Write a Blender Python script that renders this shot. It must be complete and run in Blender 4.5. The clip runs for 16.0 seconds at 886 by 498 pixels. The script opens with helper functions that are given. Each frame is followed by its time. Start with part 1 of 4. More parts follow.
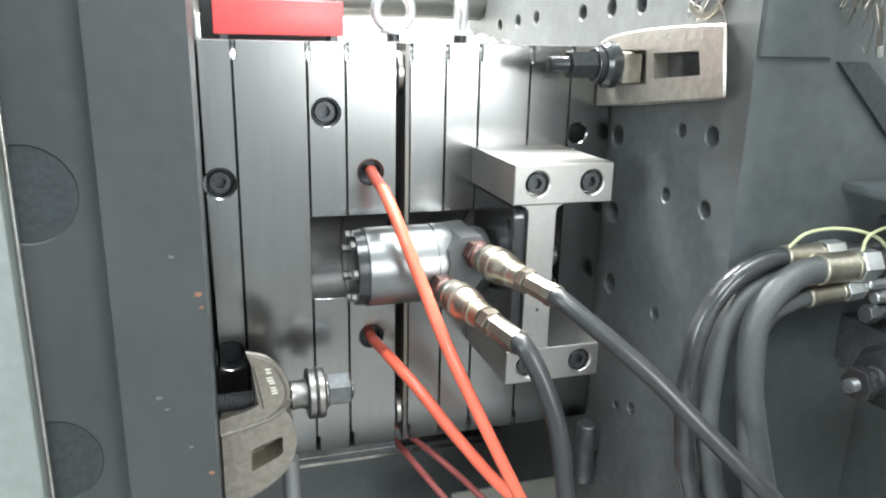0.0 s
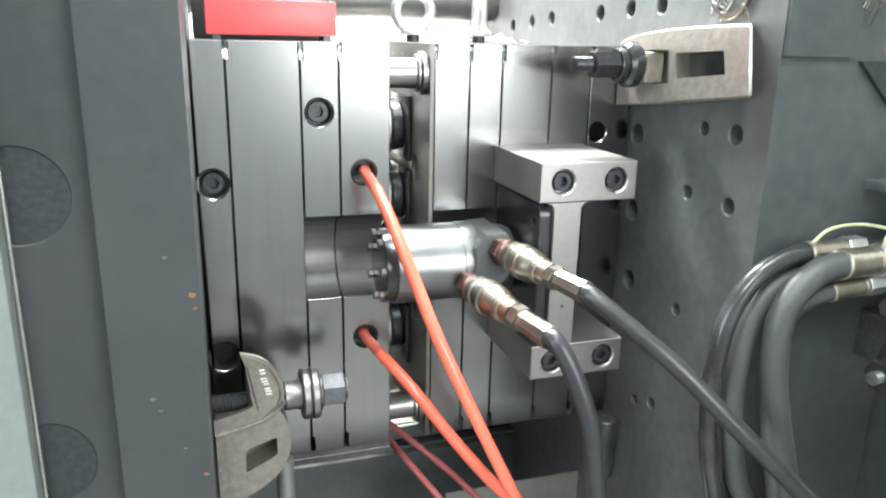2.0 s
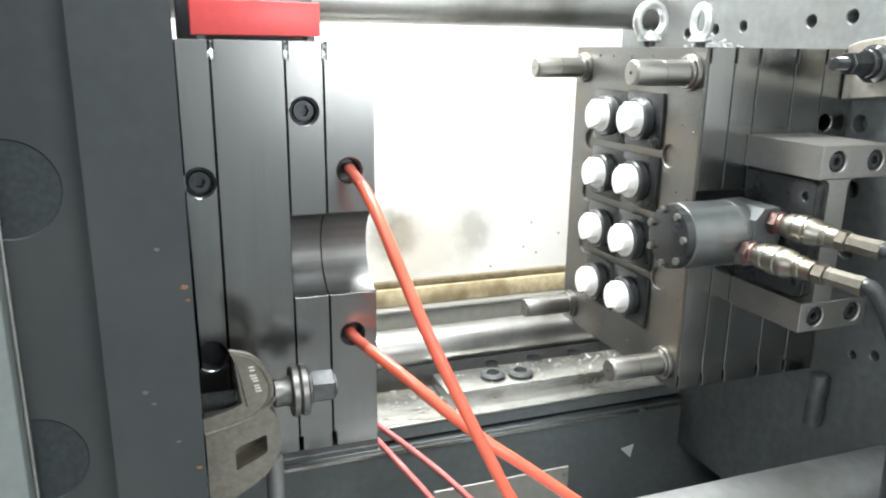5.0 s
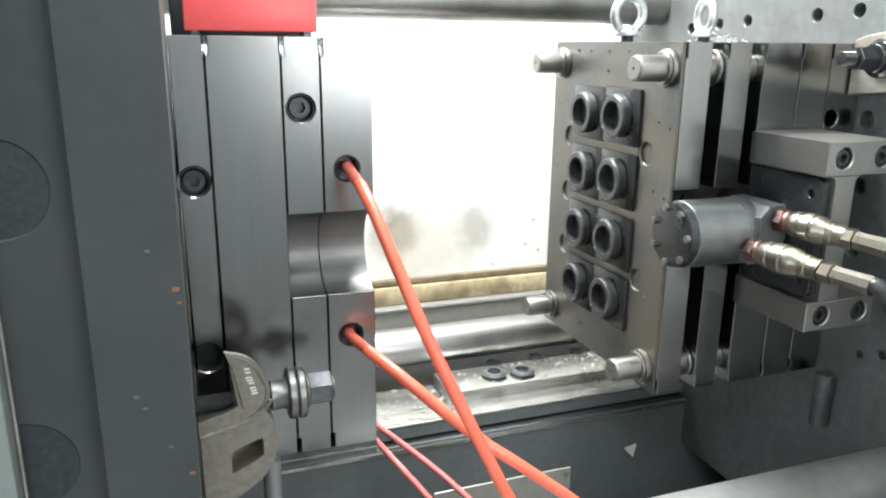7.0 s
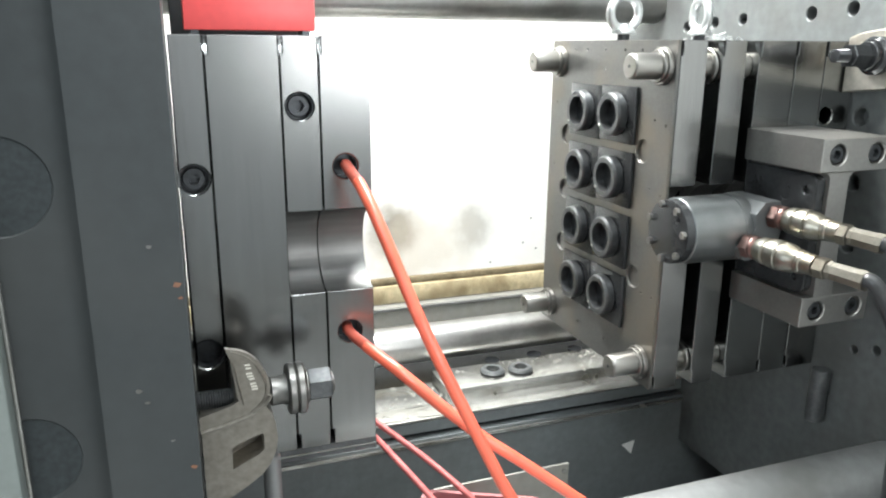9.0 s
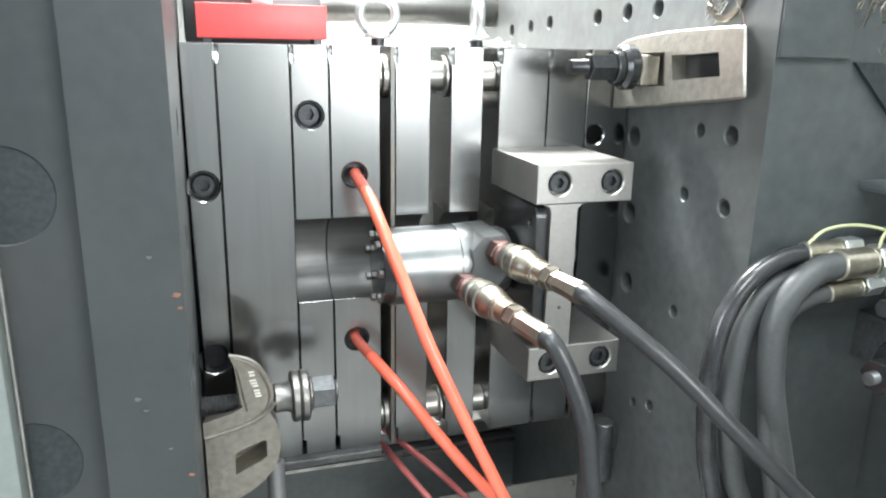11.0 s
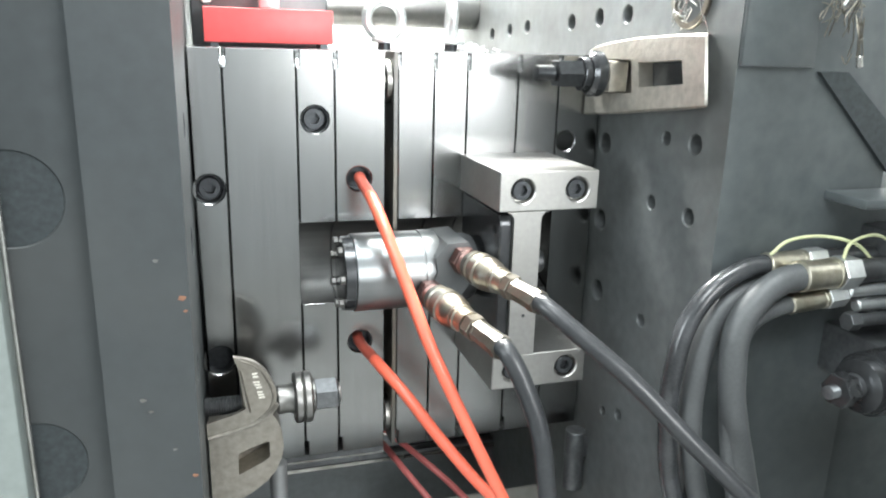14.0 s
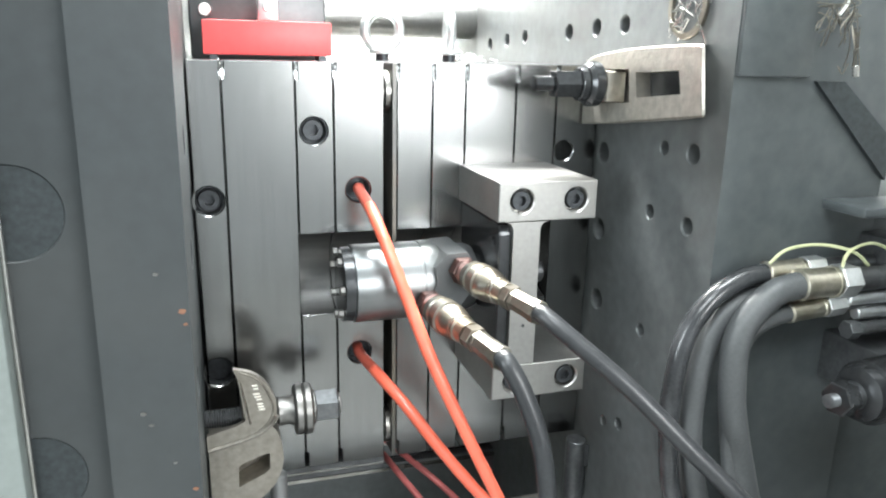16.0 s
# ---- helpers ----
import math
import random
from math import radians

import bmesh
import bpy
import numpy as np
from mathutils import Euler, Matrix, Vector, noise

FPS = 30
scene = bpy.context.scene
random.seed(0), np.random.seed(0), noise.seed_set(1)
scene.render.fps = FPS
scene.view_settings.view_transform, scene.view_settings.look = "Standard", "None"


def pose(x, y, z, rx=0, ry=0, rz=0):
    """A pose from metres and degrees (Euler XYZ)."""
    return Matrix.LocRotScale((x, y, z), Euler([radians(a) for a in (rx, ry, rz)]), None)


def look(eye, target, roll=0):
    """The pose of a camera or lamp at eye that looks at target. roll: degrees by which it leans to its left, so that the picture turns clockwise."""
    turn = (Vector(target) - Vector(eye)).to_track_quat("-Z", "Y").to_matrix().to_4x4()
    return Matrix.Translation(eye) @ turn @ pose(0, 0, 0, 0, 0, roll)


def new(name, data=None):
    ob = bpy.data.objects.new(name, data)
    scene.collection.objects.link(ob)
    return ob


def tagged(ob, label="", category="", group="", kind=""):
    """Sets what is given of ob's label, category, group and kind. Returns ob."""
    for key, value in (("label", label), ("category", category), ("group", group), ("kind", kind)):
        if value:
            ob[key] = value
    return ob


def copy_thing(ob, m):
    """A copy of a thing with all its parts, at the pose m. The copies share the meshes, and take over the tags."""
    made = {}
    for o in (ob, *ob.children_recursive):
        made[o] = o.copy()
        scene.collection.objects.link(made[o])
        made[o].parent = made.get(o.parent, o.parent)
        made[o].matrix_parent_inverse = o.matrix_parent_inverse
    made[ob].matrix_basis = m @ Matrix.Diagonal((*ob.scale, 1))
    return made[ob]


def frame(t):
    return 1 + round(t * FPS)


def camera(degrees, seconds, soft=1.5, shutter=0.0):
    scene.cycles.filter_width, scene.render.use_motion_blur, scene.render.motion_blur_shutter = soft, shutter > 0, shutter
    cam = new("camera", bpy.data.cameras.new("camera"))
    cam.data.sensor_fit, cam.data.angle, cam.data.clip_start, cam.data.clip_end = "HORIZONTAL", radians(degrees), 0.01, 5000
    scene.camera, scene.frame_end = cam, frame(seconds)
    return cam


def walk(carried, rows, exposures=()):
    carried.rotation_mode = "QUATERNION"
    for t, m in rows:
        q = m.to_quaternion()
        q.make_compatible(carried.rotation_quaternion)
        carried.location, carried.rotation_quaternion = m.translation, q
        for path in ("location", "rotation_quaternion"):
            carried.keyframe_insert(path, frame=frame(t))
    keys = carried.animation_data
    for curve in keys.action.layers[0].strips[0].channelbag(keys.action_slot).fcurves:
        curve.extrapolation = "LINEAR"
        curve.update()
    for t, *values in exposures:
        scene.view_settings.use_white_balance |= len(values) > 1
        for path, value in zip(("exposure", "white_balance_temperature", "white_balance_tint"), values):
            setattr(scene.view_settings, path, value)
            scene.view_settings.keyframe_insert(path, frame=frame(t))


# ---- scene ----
cam = camera(61.5, 16.0, soft=2.1, shutter=0.8)
PATH = [
    (0, (-0.1903, -0.7816, 0.4743), (0.3849, 1.0523, -0.0792), 1.28),
    (0.5, (-0.1870, -0.7824, 0.4739), (0.3827, 1.0539, -0.0770), 1.28),
    (1, (-0.1863, -0.7821, 0.4751), (0.3844, 1.0534, -0.0773), 1.22),
    (1.5, (-0.1879, -0.7824, 0.4742), (0.3921, 1.0506, -0.0768), 1.21),
    (2, (-0.1911, -0.7819, 0.4741), (0.4014, 1.0466, -0.0788), 1.18),
    (2.5, (-0.1994, -0.7821, 0.4705), (0.4191, 1.0398, -0.0754), 1.32),
    (3, (-0.2059, -0.7887, 0.4608), (0.4357, 1.0313, -0.0644), 0.89),
    (3.5, (-0.2053, -0.7886, 0.4599), (0.4480, 1.0278, -0.0633), 0.61),
    (4, (-0.2051, -0.7919, 0.4588), (0.4495, 1.0251, -0.0609), 0.75),
    (6.5, (-0.2006, -0.7845, 0.4599), (0.4534, 1.0321, -0.0621), 0.75),
    (7, (-0.1965, -0.7793, 0.4588), (0.4501, 1.0376, -0.0710), 0.59),
    (7.5, (-0.1974, -0.7808, 0.4560), (0.4518, 1.0337, -0.0790), 0.39),
    (8, (-0.2027, -0.7843, 0.4564), (0.4536, 1.0262, -0.0833), 0.45),
    (8.5, (-0.2020, -0.7889, 0.4545), (0.4500, 1.0254, -0.0776), 0.41),
    (9, (-0.1988, -0.7867, 0.4570), (0.4521, 1.0289, -0.0721), 0.42),
    (11.5, (-0.1764, -0.7896, 0.4713), (0.3955, 1.0514, -0.0614), 1.28),
    (12, (-0.1775, -0.7907, 0.4745), (0.3906, 1.0510, -0.0598), 1.41),
    (12.5, (-0.1760, -0.7902, 0.4770), (0.3876, 1.0522, -0.0596), 1.27),
    (13, (-0.1774, -0.7911, 0.4768), (0.3907, 1.0499, -0.0598), 1.17),
    (13.5, (-0.1780, -0.7906, 0.4748), (0.3932, 1.0499, -0.0604), 1.39),
    (14, (-0.1780, -0.7928, 0.4748), (0.3946, 1.0478, -0.0584), 1.50),
    (14.5, (-0.1793, -0.7947, 0.4746), (0.3961, 1.0472, -0.0510), 1.61),
    (15, (-0.1794, -0.7953, 0.4740), (0.3945, 1.0504, -0.0398), 1.57),
    (15.5, (-0.1784, -0.7952, 0.4766), (0.3908, 1.0524, -0.0354), 1.33),
    (16, (-0.1790, -0.7926, 0.4782), (0.3987, 1.0518, -0.0360), 1.18),
]
EXPOSURE = [(0, 0.16), (2.6, 0.10), (3.0, -0.60), (9.2, -0.57), (10.5, -0.04), (12, 0.16), (16, 0.18)]
walk(cam, [(t, look(eye, target, roll)) for t, eye, target, roll in PATH], EXPOSURE)

# world: dim, cool light of a factory hall
world = bpy.data.worlds.new("hall_light")
scene.world = world
world.use_nodes = True
world.node_tree.nodes["Background"].inputs["Color"].default_value = (0.80, 0.92, 1.0, 1)
world.node_tree.nodes["Background"].inputs["Strength"].default_value = 0.35


def area_lamp(name, eye, target, w, h, watts, colour):
    data = bpy.data.lights.new(name, "AREA")
    data.shape, data.size, data.size_y, data.energy, data.color = "RECTANGLE", w, h, watts, colour
    ob = new(name, data)
    ob.matrix_basis = look(eye, target)
    return ob


area_lamp("hall_lamp", (0.10, -0.85, 2.9), (0.05, 0, 0.2), 1.1, 0.8, 85, (0.92, 0.98, 1.0))
# added fill from the left for the moving platen's face
area_lamp("left_fill_lamp", (-1.3, -2.5, 2.7), (0.1, 0, 0.2), 1.4, 1.0, 88, (0.92, 0.98, 1.0))
# added soft lamp, placed for its reflection on the upper plates
area_lamp("plate_glow_lamp", (0.95, -2.9, 0.92), (0.05, 0, 0.40), 1.2, 1.3, 76, (0.97, 0.99, 1.0))
# added low fill that brightens the dark platen face
area_lamp("platen_fill_lamp", (-3.1, -1.5, 0.8), (0.26, -0.1, 0.1), 1.0, 1.4, 66, (0.90, 0.97, 1.0))
area_lamp("machine_work_lamp", (0.07, 0.42, 1.30), (0.10, 0.47, 0.0), 0.72, 0.12, 112, (0.98, 0.99, 0.97))


# ---- materials ----
def material(name, colour, rough=0.5, metal=0.0, grain=60.0, vary=0.12, bump=0.1, stain=None, stain_amount=0.0,
             stain_scale=6.0, stretch=(1, 1, 1), rough_vary=0.07, coat=0.0):
    """Procedural surface: fine grain, large stains and relief."""
    m = bpy.data.materials.new(name)
    m.use_nodes = True
    nt = m.node_tree
    n, l = nt.nodes, nt.links
    p = n["Principled BSDF"]
    p.inputs["Metallic"].default_value = metal
    p.inputs["Coat Weight"].default_value = coat
    tc = n.new("ShaderNodeTexCoord")
    mp = n.new("ShaderNodeMapping")
    mp.inputs["Scale"].default_value = stretch
    l.new(tc.outputs["Object"], mp.inputs["Vector"])
    fine = n.new("ShaderNodeTexNoise")
    fine.inputs["Scale"].default_value, fine.inputs["Detail"].default_value = grain, 6
    l.new(mp.outputs["Vector"], fine.inputs["Vector"])
    big = n.new("ShaderNodeTexNoise")
    big.inputs["Scale"].default_value, big.inputs["Detail"].default_value = stain_scale, 4
    l.new(tc.outputs["Object"], big.inputs["Vector"])
    ramp = n.new("ShaderNodeValToRGB")
    lo, hi = [tuple(max(0, c * k) for c in colour) for k in (1 - vary, 1 + vary)]
    ramp.color_ramp.elements[0].color, ramp.color_ramp.elements[1].color = (*lo, 1), (*hi, 1)
    ramp.color_ramp.elements[0].position, ramp.color_ramp.elements[1].position = 0.3, 0.7
    l.new(fine.outputs["Fac"], ramp.inputs["Fac"])
    col = ramp.outputs["Color"]
    if stain:
        sr = n.new("ShaderNodeValToRGB")
        sr.color_ramp.interpolation = "EASE"
        sr.color_ramp.elements[0].position, sr.color_ramp.elements[1].position = 0.40, 0.75
        sr.color_ramp.elements[0].color = (0, 0, 0, 1)
        sr.color_ramp.elements[1].color = (stain_amount,) * 3 + (1,)
        l.new(big.outputs["Fac"], sr.inputs["Fac"])
        mix = n.new("ShaderNodeMix")
        mix.data_type = "RGBA"
        mix.inputs["B"].default_value = (*stain, 1)
        l.new(sr.outputs["Color"], mix.inputs["Factor"])
        l.new(col, mix.inputs["A"])
        col = mix.outputs["Result"]
    l.new(col, p.inputs["Base Color"])
    rr = n.new("ShaderNodeMapRange")
    rr.inputs["To Min"].default_value, rr.inputs["To Max"].default_value = max(0.02, rough - rough_vary), min(1, rough + rough_vary)
    l.new(big.outputs["Fac"], rr.inputs["Value"])
    l.new(rr.outputs["Result"], p.inputs["Roughness"])
    if bump:
        b = n.new("ShaderNodeBump")
        b.inputs["Strength"].default_value, b.inputs["Distance"].default_value = bump, 0.001
        l.new(fine.outputs["Fac"], b.inputs["Height"])
        l.new(b.outputs["Normal"], p.inputs["Normal"])
    return m


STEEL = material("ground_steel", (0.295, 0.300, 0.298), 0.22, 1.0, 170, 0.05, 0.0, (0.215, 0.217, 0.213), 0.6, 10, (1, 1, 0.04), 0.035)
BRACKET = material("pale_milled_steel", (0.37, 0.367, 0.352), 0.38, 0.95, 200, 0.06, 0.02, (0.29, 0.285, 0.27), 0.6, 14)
SCOOP = material("dull_scoop_steel", (0.185, 0.187, 0.183), 0.46, 0.9, 160, 0.12, 0.03, (0.13, 0.128, 0.122), 0.7, 18, (0.05, 1, 1))
STEEL_FACE = material("milled_mould_face", (0.15, 0.152, 0.148), 0.43, 0.85, 260, 0.08, 0.04, (0.20, 0.175, 0.14), 0.8, 11)
PIN = material("polished_pin_steel", (0.30, 0.295, 0.28), 0.36, 1.0, 200, 0.05, 0.02, (0.35, 0.33, 0.28), 0.4, 20, (0.1, 1, 1))
DARK_STEEL = material("oiled_dark_steel", (0.14, 0.147, 0.152), 0.36, 0.7, 180, 0.2, 0.08, (0.05, 0.05, 0.05), 0.6, 18)
OILED = material("black_oily_steel", (0.055, 0.058, 0.061), 0.22, 0.6, 180, 0.2, 0.03, (0.025, 0.025, 0.026), 0.7, 22, rough_vary=0.03)
WORN = material("worn_washer_steel", (0.23, 0.228, 0.22), 0.38, 0.95, 180, 0.12, 0.06, (0.14, 0.13, 0.11), 0.6, 30)
BOLT = material("black_oxide_screw", (0.06, 0.065, 0.07), 0.35, 0.7, 250, 0.2, 0.05)
# platen brightness is put into the colour: fixed one shaded, moving one lit
PLATEN = material("shaded_oily_platen", (0.029, 0.035, 0.037), 0.5, 0.10, 70, 0.12, 0.03, (0.052, 0.056, 0.055), 0.6, 3.2)
PLATEN_LIT = material("lit_oily_platen", (0.115, 0.125, 0.126), 0.42, 0.3, 70, 0.16, 0.06, (0.075, 0.076, 0.072), 0.8, 6)
# darker copy for the platen's outer side, shade put into the colour
PLATEN_FLANK = material("shaded_flank_paint", (0.070, 0.080, 0.083), 0.45, 0.10, 60, 0.15, 0.04, (0.045, 0.050, 0.051), 0.7, 4.5)
PLATEN_SHADE = material("platen_shade_grey", (0.040, 0.048, 0.051), 0.45, 0.5, 200, 0.2, 0.05)
FRAME = material("green_grey_frame_paint", (0.17, 0.195, 0.185), 0.5, 0.0, 90, 0.1, 0.06, (0.16, 0.18, 0.17), 0.6, 5)
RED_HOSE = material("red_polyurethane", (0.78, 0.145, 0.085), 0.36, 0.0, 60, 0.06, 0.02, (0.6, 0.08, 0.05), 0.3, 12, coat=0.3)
SHADED_RED = material("shaded_red_hose", (0.45, 0.09, 0.06), 0.35, 0.0, 60, 0.12, 0.03, (0.3, 0.06, 0.05), 0.4, 20)
DULL_RED = material("dusty_red_hose", (0.40, 0.105, 0.10), 0.42, 0.0, 60, 0.15, 0.03)
BASKET_RED = material("mauve_red_plastic", (0.34, 0.125, 0.13), 0.4, 0.0, 60, 0.08, 0.03, (0.25, 0.09, 0.09), 0.4, 14)
RED_PAINT = material("red_paint", (0.80, 0.10, 0.10), 0.4, 0.0, 90, 0.05, 0.03, (0.6, 0.06, 0.06), 0.4, 8)
RUBBER = material("dusty_hydraulic_rubber", (0.075, 0.080, 0.082), 0.46, 0.0, 320, 0.14, 0.08, (0.055, 0.058, 0.06), 0.5, 9)
GLOSS_RUBBER = material("black_hydraulic_rubber", (0.030, 0.032, 0.034), 0.23, 0.0, 320, 0.25, 0.06, (0.06, 0.064, 0.068), 0.5, 30, rough_vary=0.03)
ZINC = material("yellow_zinc_plating", (0.27, 0.265, 0.235), 0.36, 1.0, 220, 0.1, 0.06, (0.35, 0.28, 0.18), 0.6, 40)
DARK_ZINC = material("tarnished_zinc", (0.19, 0.175, 0.145), 0.35, 0.9, 220, 0.15, 0.08, (0.12, 0.10, 0.08), 0.6, 40)
FERRULE = material("dull_crimped_zinc", (0.24, 0.23, 0.20), 0.42, 1.0, 220, 0.12, 0.08, (0.16, 0.14, 0.11), 0.6, 40)
CRIMP = material("bright_crimped_zinc", (0.56, 0.54, 0.46), 0.36, 1.0, 200, 0.12, 0.15, (0.34, 0.30, 0.22), 0.7, 45)
HOSE_RUBBER = material("matt_hydraulic_rubber", (0.022, 0.024, 0.026), 0.35, 0.0, 320, 0.2, 0.08, (0.034, 0.036, 0.038), 0.5, 26, rough_vary=0.04)
COPPER = material("copper_seal", (0.17, 0.115, 0.105), 0.42, 1.0, 250, 0.15, 0.08, (0.3, 0.1, 0.08), 0.5, 60)
MOTOR = material("machined_motor_body", (0.20, 0.215, 0.22), 0.36, 0.95, 300, 0.05, 0.02, (0.4, 0.4, 0.4), 0.4, 14, (0.1, 1, 1))
SILVER = material("silver_paint", (0.11, 0.117, 0.12), 0.36, 0.6, 150, 0.06, 0.05)
# right clamp's steel, paler than FORGED: the light on it is in the colour
FORGED_LIT = material("lit_clamp_steel", (0.50, 0.475, 0.425), 0.36, 0.85, 110, 0.15, 0.8, (0.30, 0.27, 0.22), 0.6, 16)
FORGED = material("forged_clamp_steel", (0.29, 0.272, 0.24), 0.36, 0.85, 150, 0.15, 0.45, (0.2, 0.18, 0.15), 0.5, 14)
NICKEL = material("galvanised_eye_bolt", (0.70, 0.72, 0.72), 0.36, 0.9, 160, 0.08, 0.08)
PANEL = material("white_rear_sheet", (0.86, 0.86, 0.83), 0.36, 0.0, 30, 0.02, 0.01, (0.80, 0.77, 0.70), 0.35, 3)
AMBER = material("oily_yellow_sill", (0.52, 0.44, 0.28), 0.45, 0.0, 70, 0.2, 0.1, (0.16, 0.11, 0.05), 0.8, 18)
GREASE = material("brown_greasy_channel", (0.27, 0.22, 0.14), 0.4, 0.2, 70, 0.2, 0.1, (0.12, 0.09, 0.05), 0.8, 16)
RUST = material("rusty_chip", (0.20, 0.095, 0.055), 0.6, 0.0, 200, 0.2, 0.1)
TIE = material("chromed_tie_bar", (0.50, 0.50, 0.49), 0.35, 1.0, 120, 0.06, 0.02, (0.22, 0.21, 0.19), 0.7, 9)
DULL_TIE = material("dull_grey_bar", (0.30, 0.31, 0.31), 0.5, 0.6, 60, 0.1, 0.05, (0.18, 0.18, 0.17), 0.6, 8)
RAIL = material("oily_bed_rail", (0.42, 0.42, 0.40), 0.25, 0.75, 120, 0.15, 0.2, (0.18, 0.17, 0.14), 0.7, 20)
PIT = material("dark_bed_casting", (0.16, 0.178, 0.182), 0.55, 0.0, 80, 0.10, 0.1, (0.12, 0.13, 0.13), 0.5, 8)
TRAY = material("dull_sheet_metal", (0.26, 0.255, 0.23), 0.45, 0.3, 60, 0.1, 0.05, (0.25, 0.25, 0.24), 0.5, 20)
SHEET = material("worn_bed_cover", (0.17, 0.185, 0.19), 0.45, 0.1, 40, 0.15, 0.05, (0.11, 0.125, 0.125), 0.6, 6)
CAP = material("white_cap_plastic", (0.86, 0.86, 0.84), 0.35, 0.0, 200, 0.02, 0.02)
WIRE = material("yellow_green_wire", (0.50, 0.52, 0.31), 0.4, 0.0, 90, 0.1, 0.02)
WHITE_WIRE = material("white_wire", (0.7, 0.72, 0.7), 0.4, 0.0, 90, 0.1, 0.02)
MARK = material("pale_stamping", (0.75, 0.73, 0.66), 0.5, 0.3, 90, 0.05, 0.02)
BOUNCE_PAINT = material("pale_bounce_paint", (0.75, 0.77, 0.77), 0.5, 0.0, 30, 0.05, 0.02)
HALL = material("hall_wall_paint", (0.66, 0.685, 0.69), 0.7, 0.0, 5, 0.05, 0.0)
CONCRETE = material("hall_concrete", (0.34, 0.34, 0.33), 0.7, 0.0, 20, 0.15, 0.1)


# ---- mesh helpers ----
def finish(bm, angle=35):
    bmesh.ops.recalc_face_normals(bm, faces=bm.faces)
    for f in bm.faces:
        f.smooth = True
    for e in bm.edges:
        if len(e.link_faces) != 2 or e.calc_face_angle(0) > radians(angle):
            e.smooth = False


ORIGIN = {}


def thing(name, base, label, category, group="", kind=""):
    """A top-level thing: an Empty at its base that parents its parts."""
    ob = new(name)
    ob.empty_display_size = 0.02
    ob.location = base
    ORIGIN[ob] = Vector(base)
    return tagged(ob, label, category, group, kind)


def part(name, bm, mat, parent, label=""):
    """Links a bmesh, built in the world's metres, as one mesh under a thing or a part."""
    finish(bm)
    base = ORIGIN[parent]
    bmesh.ops.translate(bm, verts=bm.verts, vec=-base)
    me = bpy.data.meshes.new(name)
    bm.to_mesh(me)
    bm.free()
    me.materials.append(mat)
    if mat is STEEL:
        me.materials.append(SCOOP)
    ob = new(name, me)
    ob.parent = parent
    ORIGIN[ob] = base
    if label:
        tagged(ob, label)
    return ob


def structure(name, bm, mat, label, category="structure"):
    finish(bm)
    me = bpy.data.meshes.new(name)
    bm.to_mesh(me)
    bm.free()
    me.materials.append(mat)
    ob = new(name, me)
    ORIGIN[ob] = Vector((0, 0, 0))
    return tagged(ob, label, category, kind="structure")


def box(bm, x0, x1, y0, y1, z0, z1, bevel=0.0):
    made = bmesh.ops.create_cube(bm, size=1)["verts"]
    for v in made:
        v.co = Vector(((x0 + x1) / 2 + v.co.x * (x1 - x0), (y0 + y1) / 2 + v.co.y * (y1 - y0), (z0 + z1) / 2 + v.co.z * (z1 - z0)))
    if bevel:
        edges = list({e for v in made for e in v.link_edges})
        bmesh.ops.bevel(bm, geom=edges, offset=bevel, segments=2, profile=0.5, affect="EDGES")
    return bm


def ring_at(centre, way, r, seg, phase=0.0, side=None):
    way = Vector(way).normalized()
    a = (Vector(side) if side else (Vector((0, 0, 1)) if abs(way.z) < 0.9 else Vector((1, 0, 0)))).cross(way).normalized()
    b = way.cross(a)
    return [Vector(centre) + r * (math.cos(t) * a + math.sin(t) * b) for t in (phase + 2 * math.pi * k / seg for k in range(seg))]


def lathe(bm, start, way, profile, seg=28, phase=0.0):
    """Turned body along way: profile rows of distance and radius."""
    start, way = Vector(start), Vector(way).normalized()
    last = None
    for d, r in profile:
        ring = [bm.verts.new(p) for p in ring_at(start + way * d, way, max(r, 1e-5), seg, phase)]
        if last:
            for i in range(seg):
                bm.faces.new((last[i], last[(i + 1) % seg], ring[(i + 1) % seg], ring[i]))
        else:
            bm.faces.new(ring[::-1])
        last = ring
    bm.faces.new(last)
    return bm


def cyl(bm, p0, p1, r, seg=24, chamfer=0.0, phase=0.0):
    d = (Vector(p1) - Vector(p0))
    n = d.length
    c = min(chamfer, n / 3)
    rows = [(0, r - c), (c, r), (n - c, r), (n, r - c)] if c else [(0, r), (n, r)]
    return lathe(bm, p0, d, rows, seg, phase)


def annulus(bm, start, way, r_out, r_in, length, seg=28, chamfer=0.0006):
    """Hollow turned ring."""
    start, way = Vector(start), Vector(way).normalized()
    rows = [(0, r_in), (0, r_out - chamfer), (chamfer, r_out), (length - chamfer, r_out), (length, r_out - chamfer), (length, r_in)]
    rings = [[bm.verts.new(p) for p in ring_at(start + way * d, way, r, seg)] for d, r in rows]
    for a, b in zip(rings, rings[1:] + rings[:1]):
        for i in range(seg):
            bm.faces.new((a[i], a[(i + 1) % seg], b[(i + 1) % seg], b[i]))
    return bm


def spline(points, step=8):
    """Smooth curve through the points (Catmull-Rom)."""
    pts = [Vector(p) for p in points]
    pts = [2 * pts[0] - pts[1]] + pts + [2 * pts[-1] - pts[-2]]
    out = []
    for a, b, c, d in zip(pts, pts[1:], pts[2:], pts[3:]):
        for k in range(step):
            t = k / step
            out.append(0.5 * (2 * b + (c - a) * t + (2 * a - 5 * b + 4 * c - d) * t * t + (3 * b - a - 3 * c + d) * t ** 3))
    out.append(pts[-2])
    return out


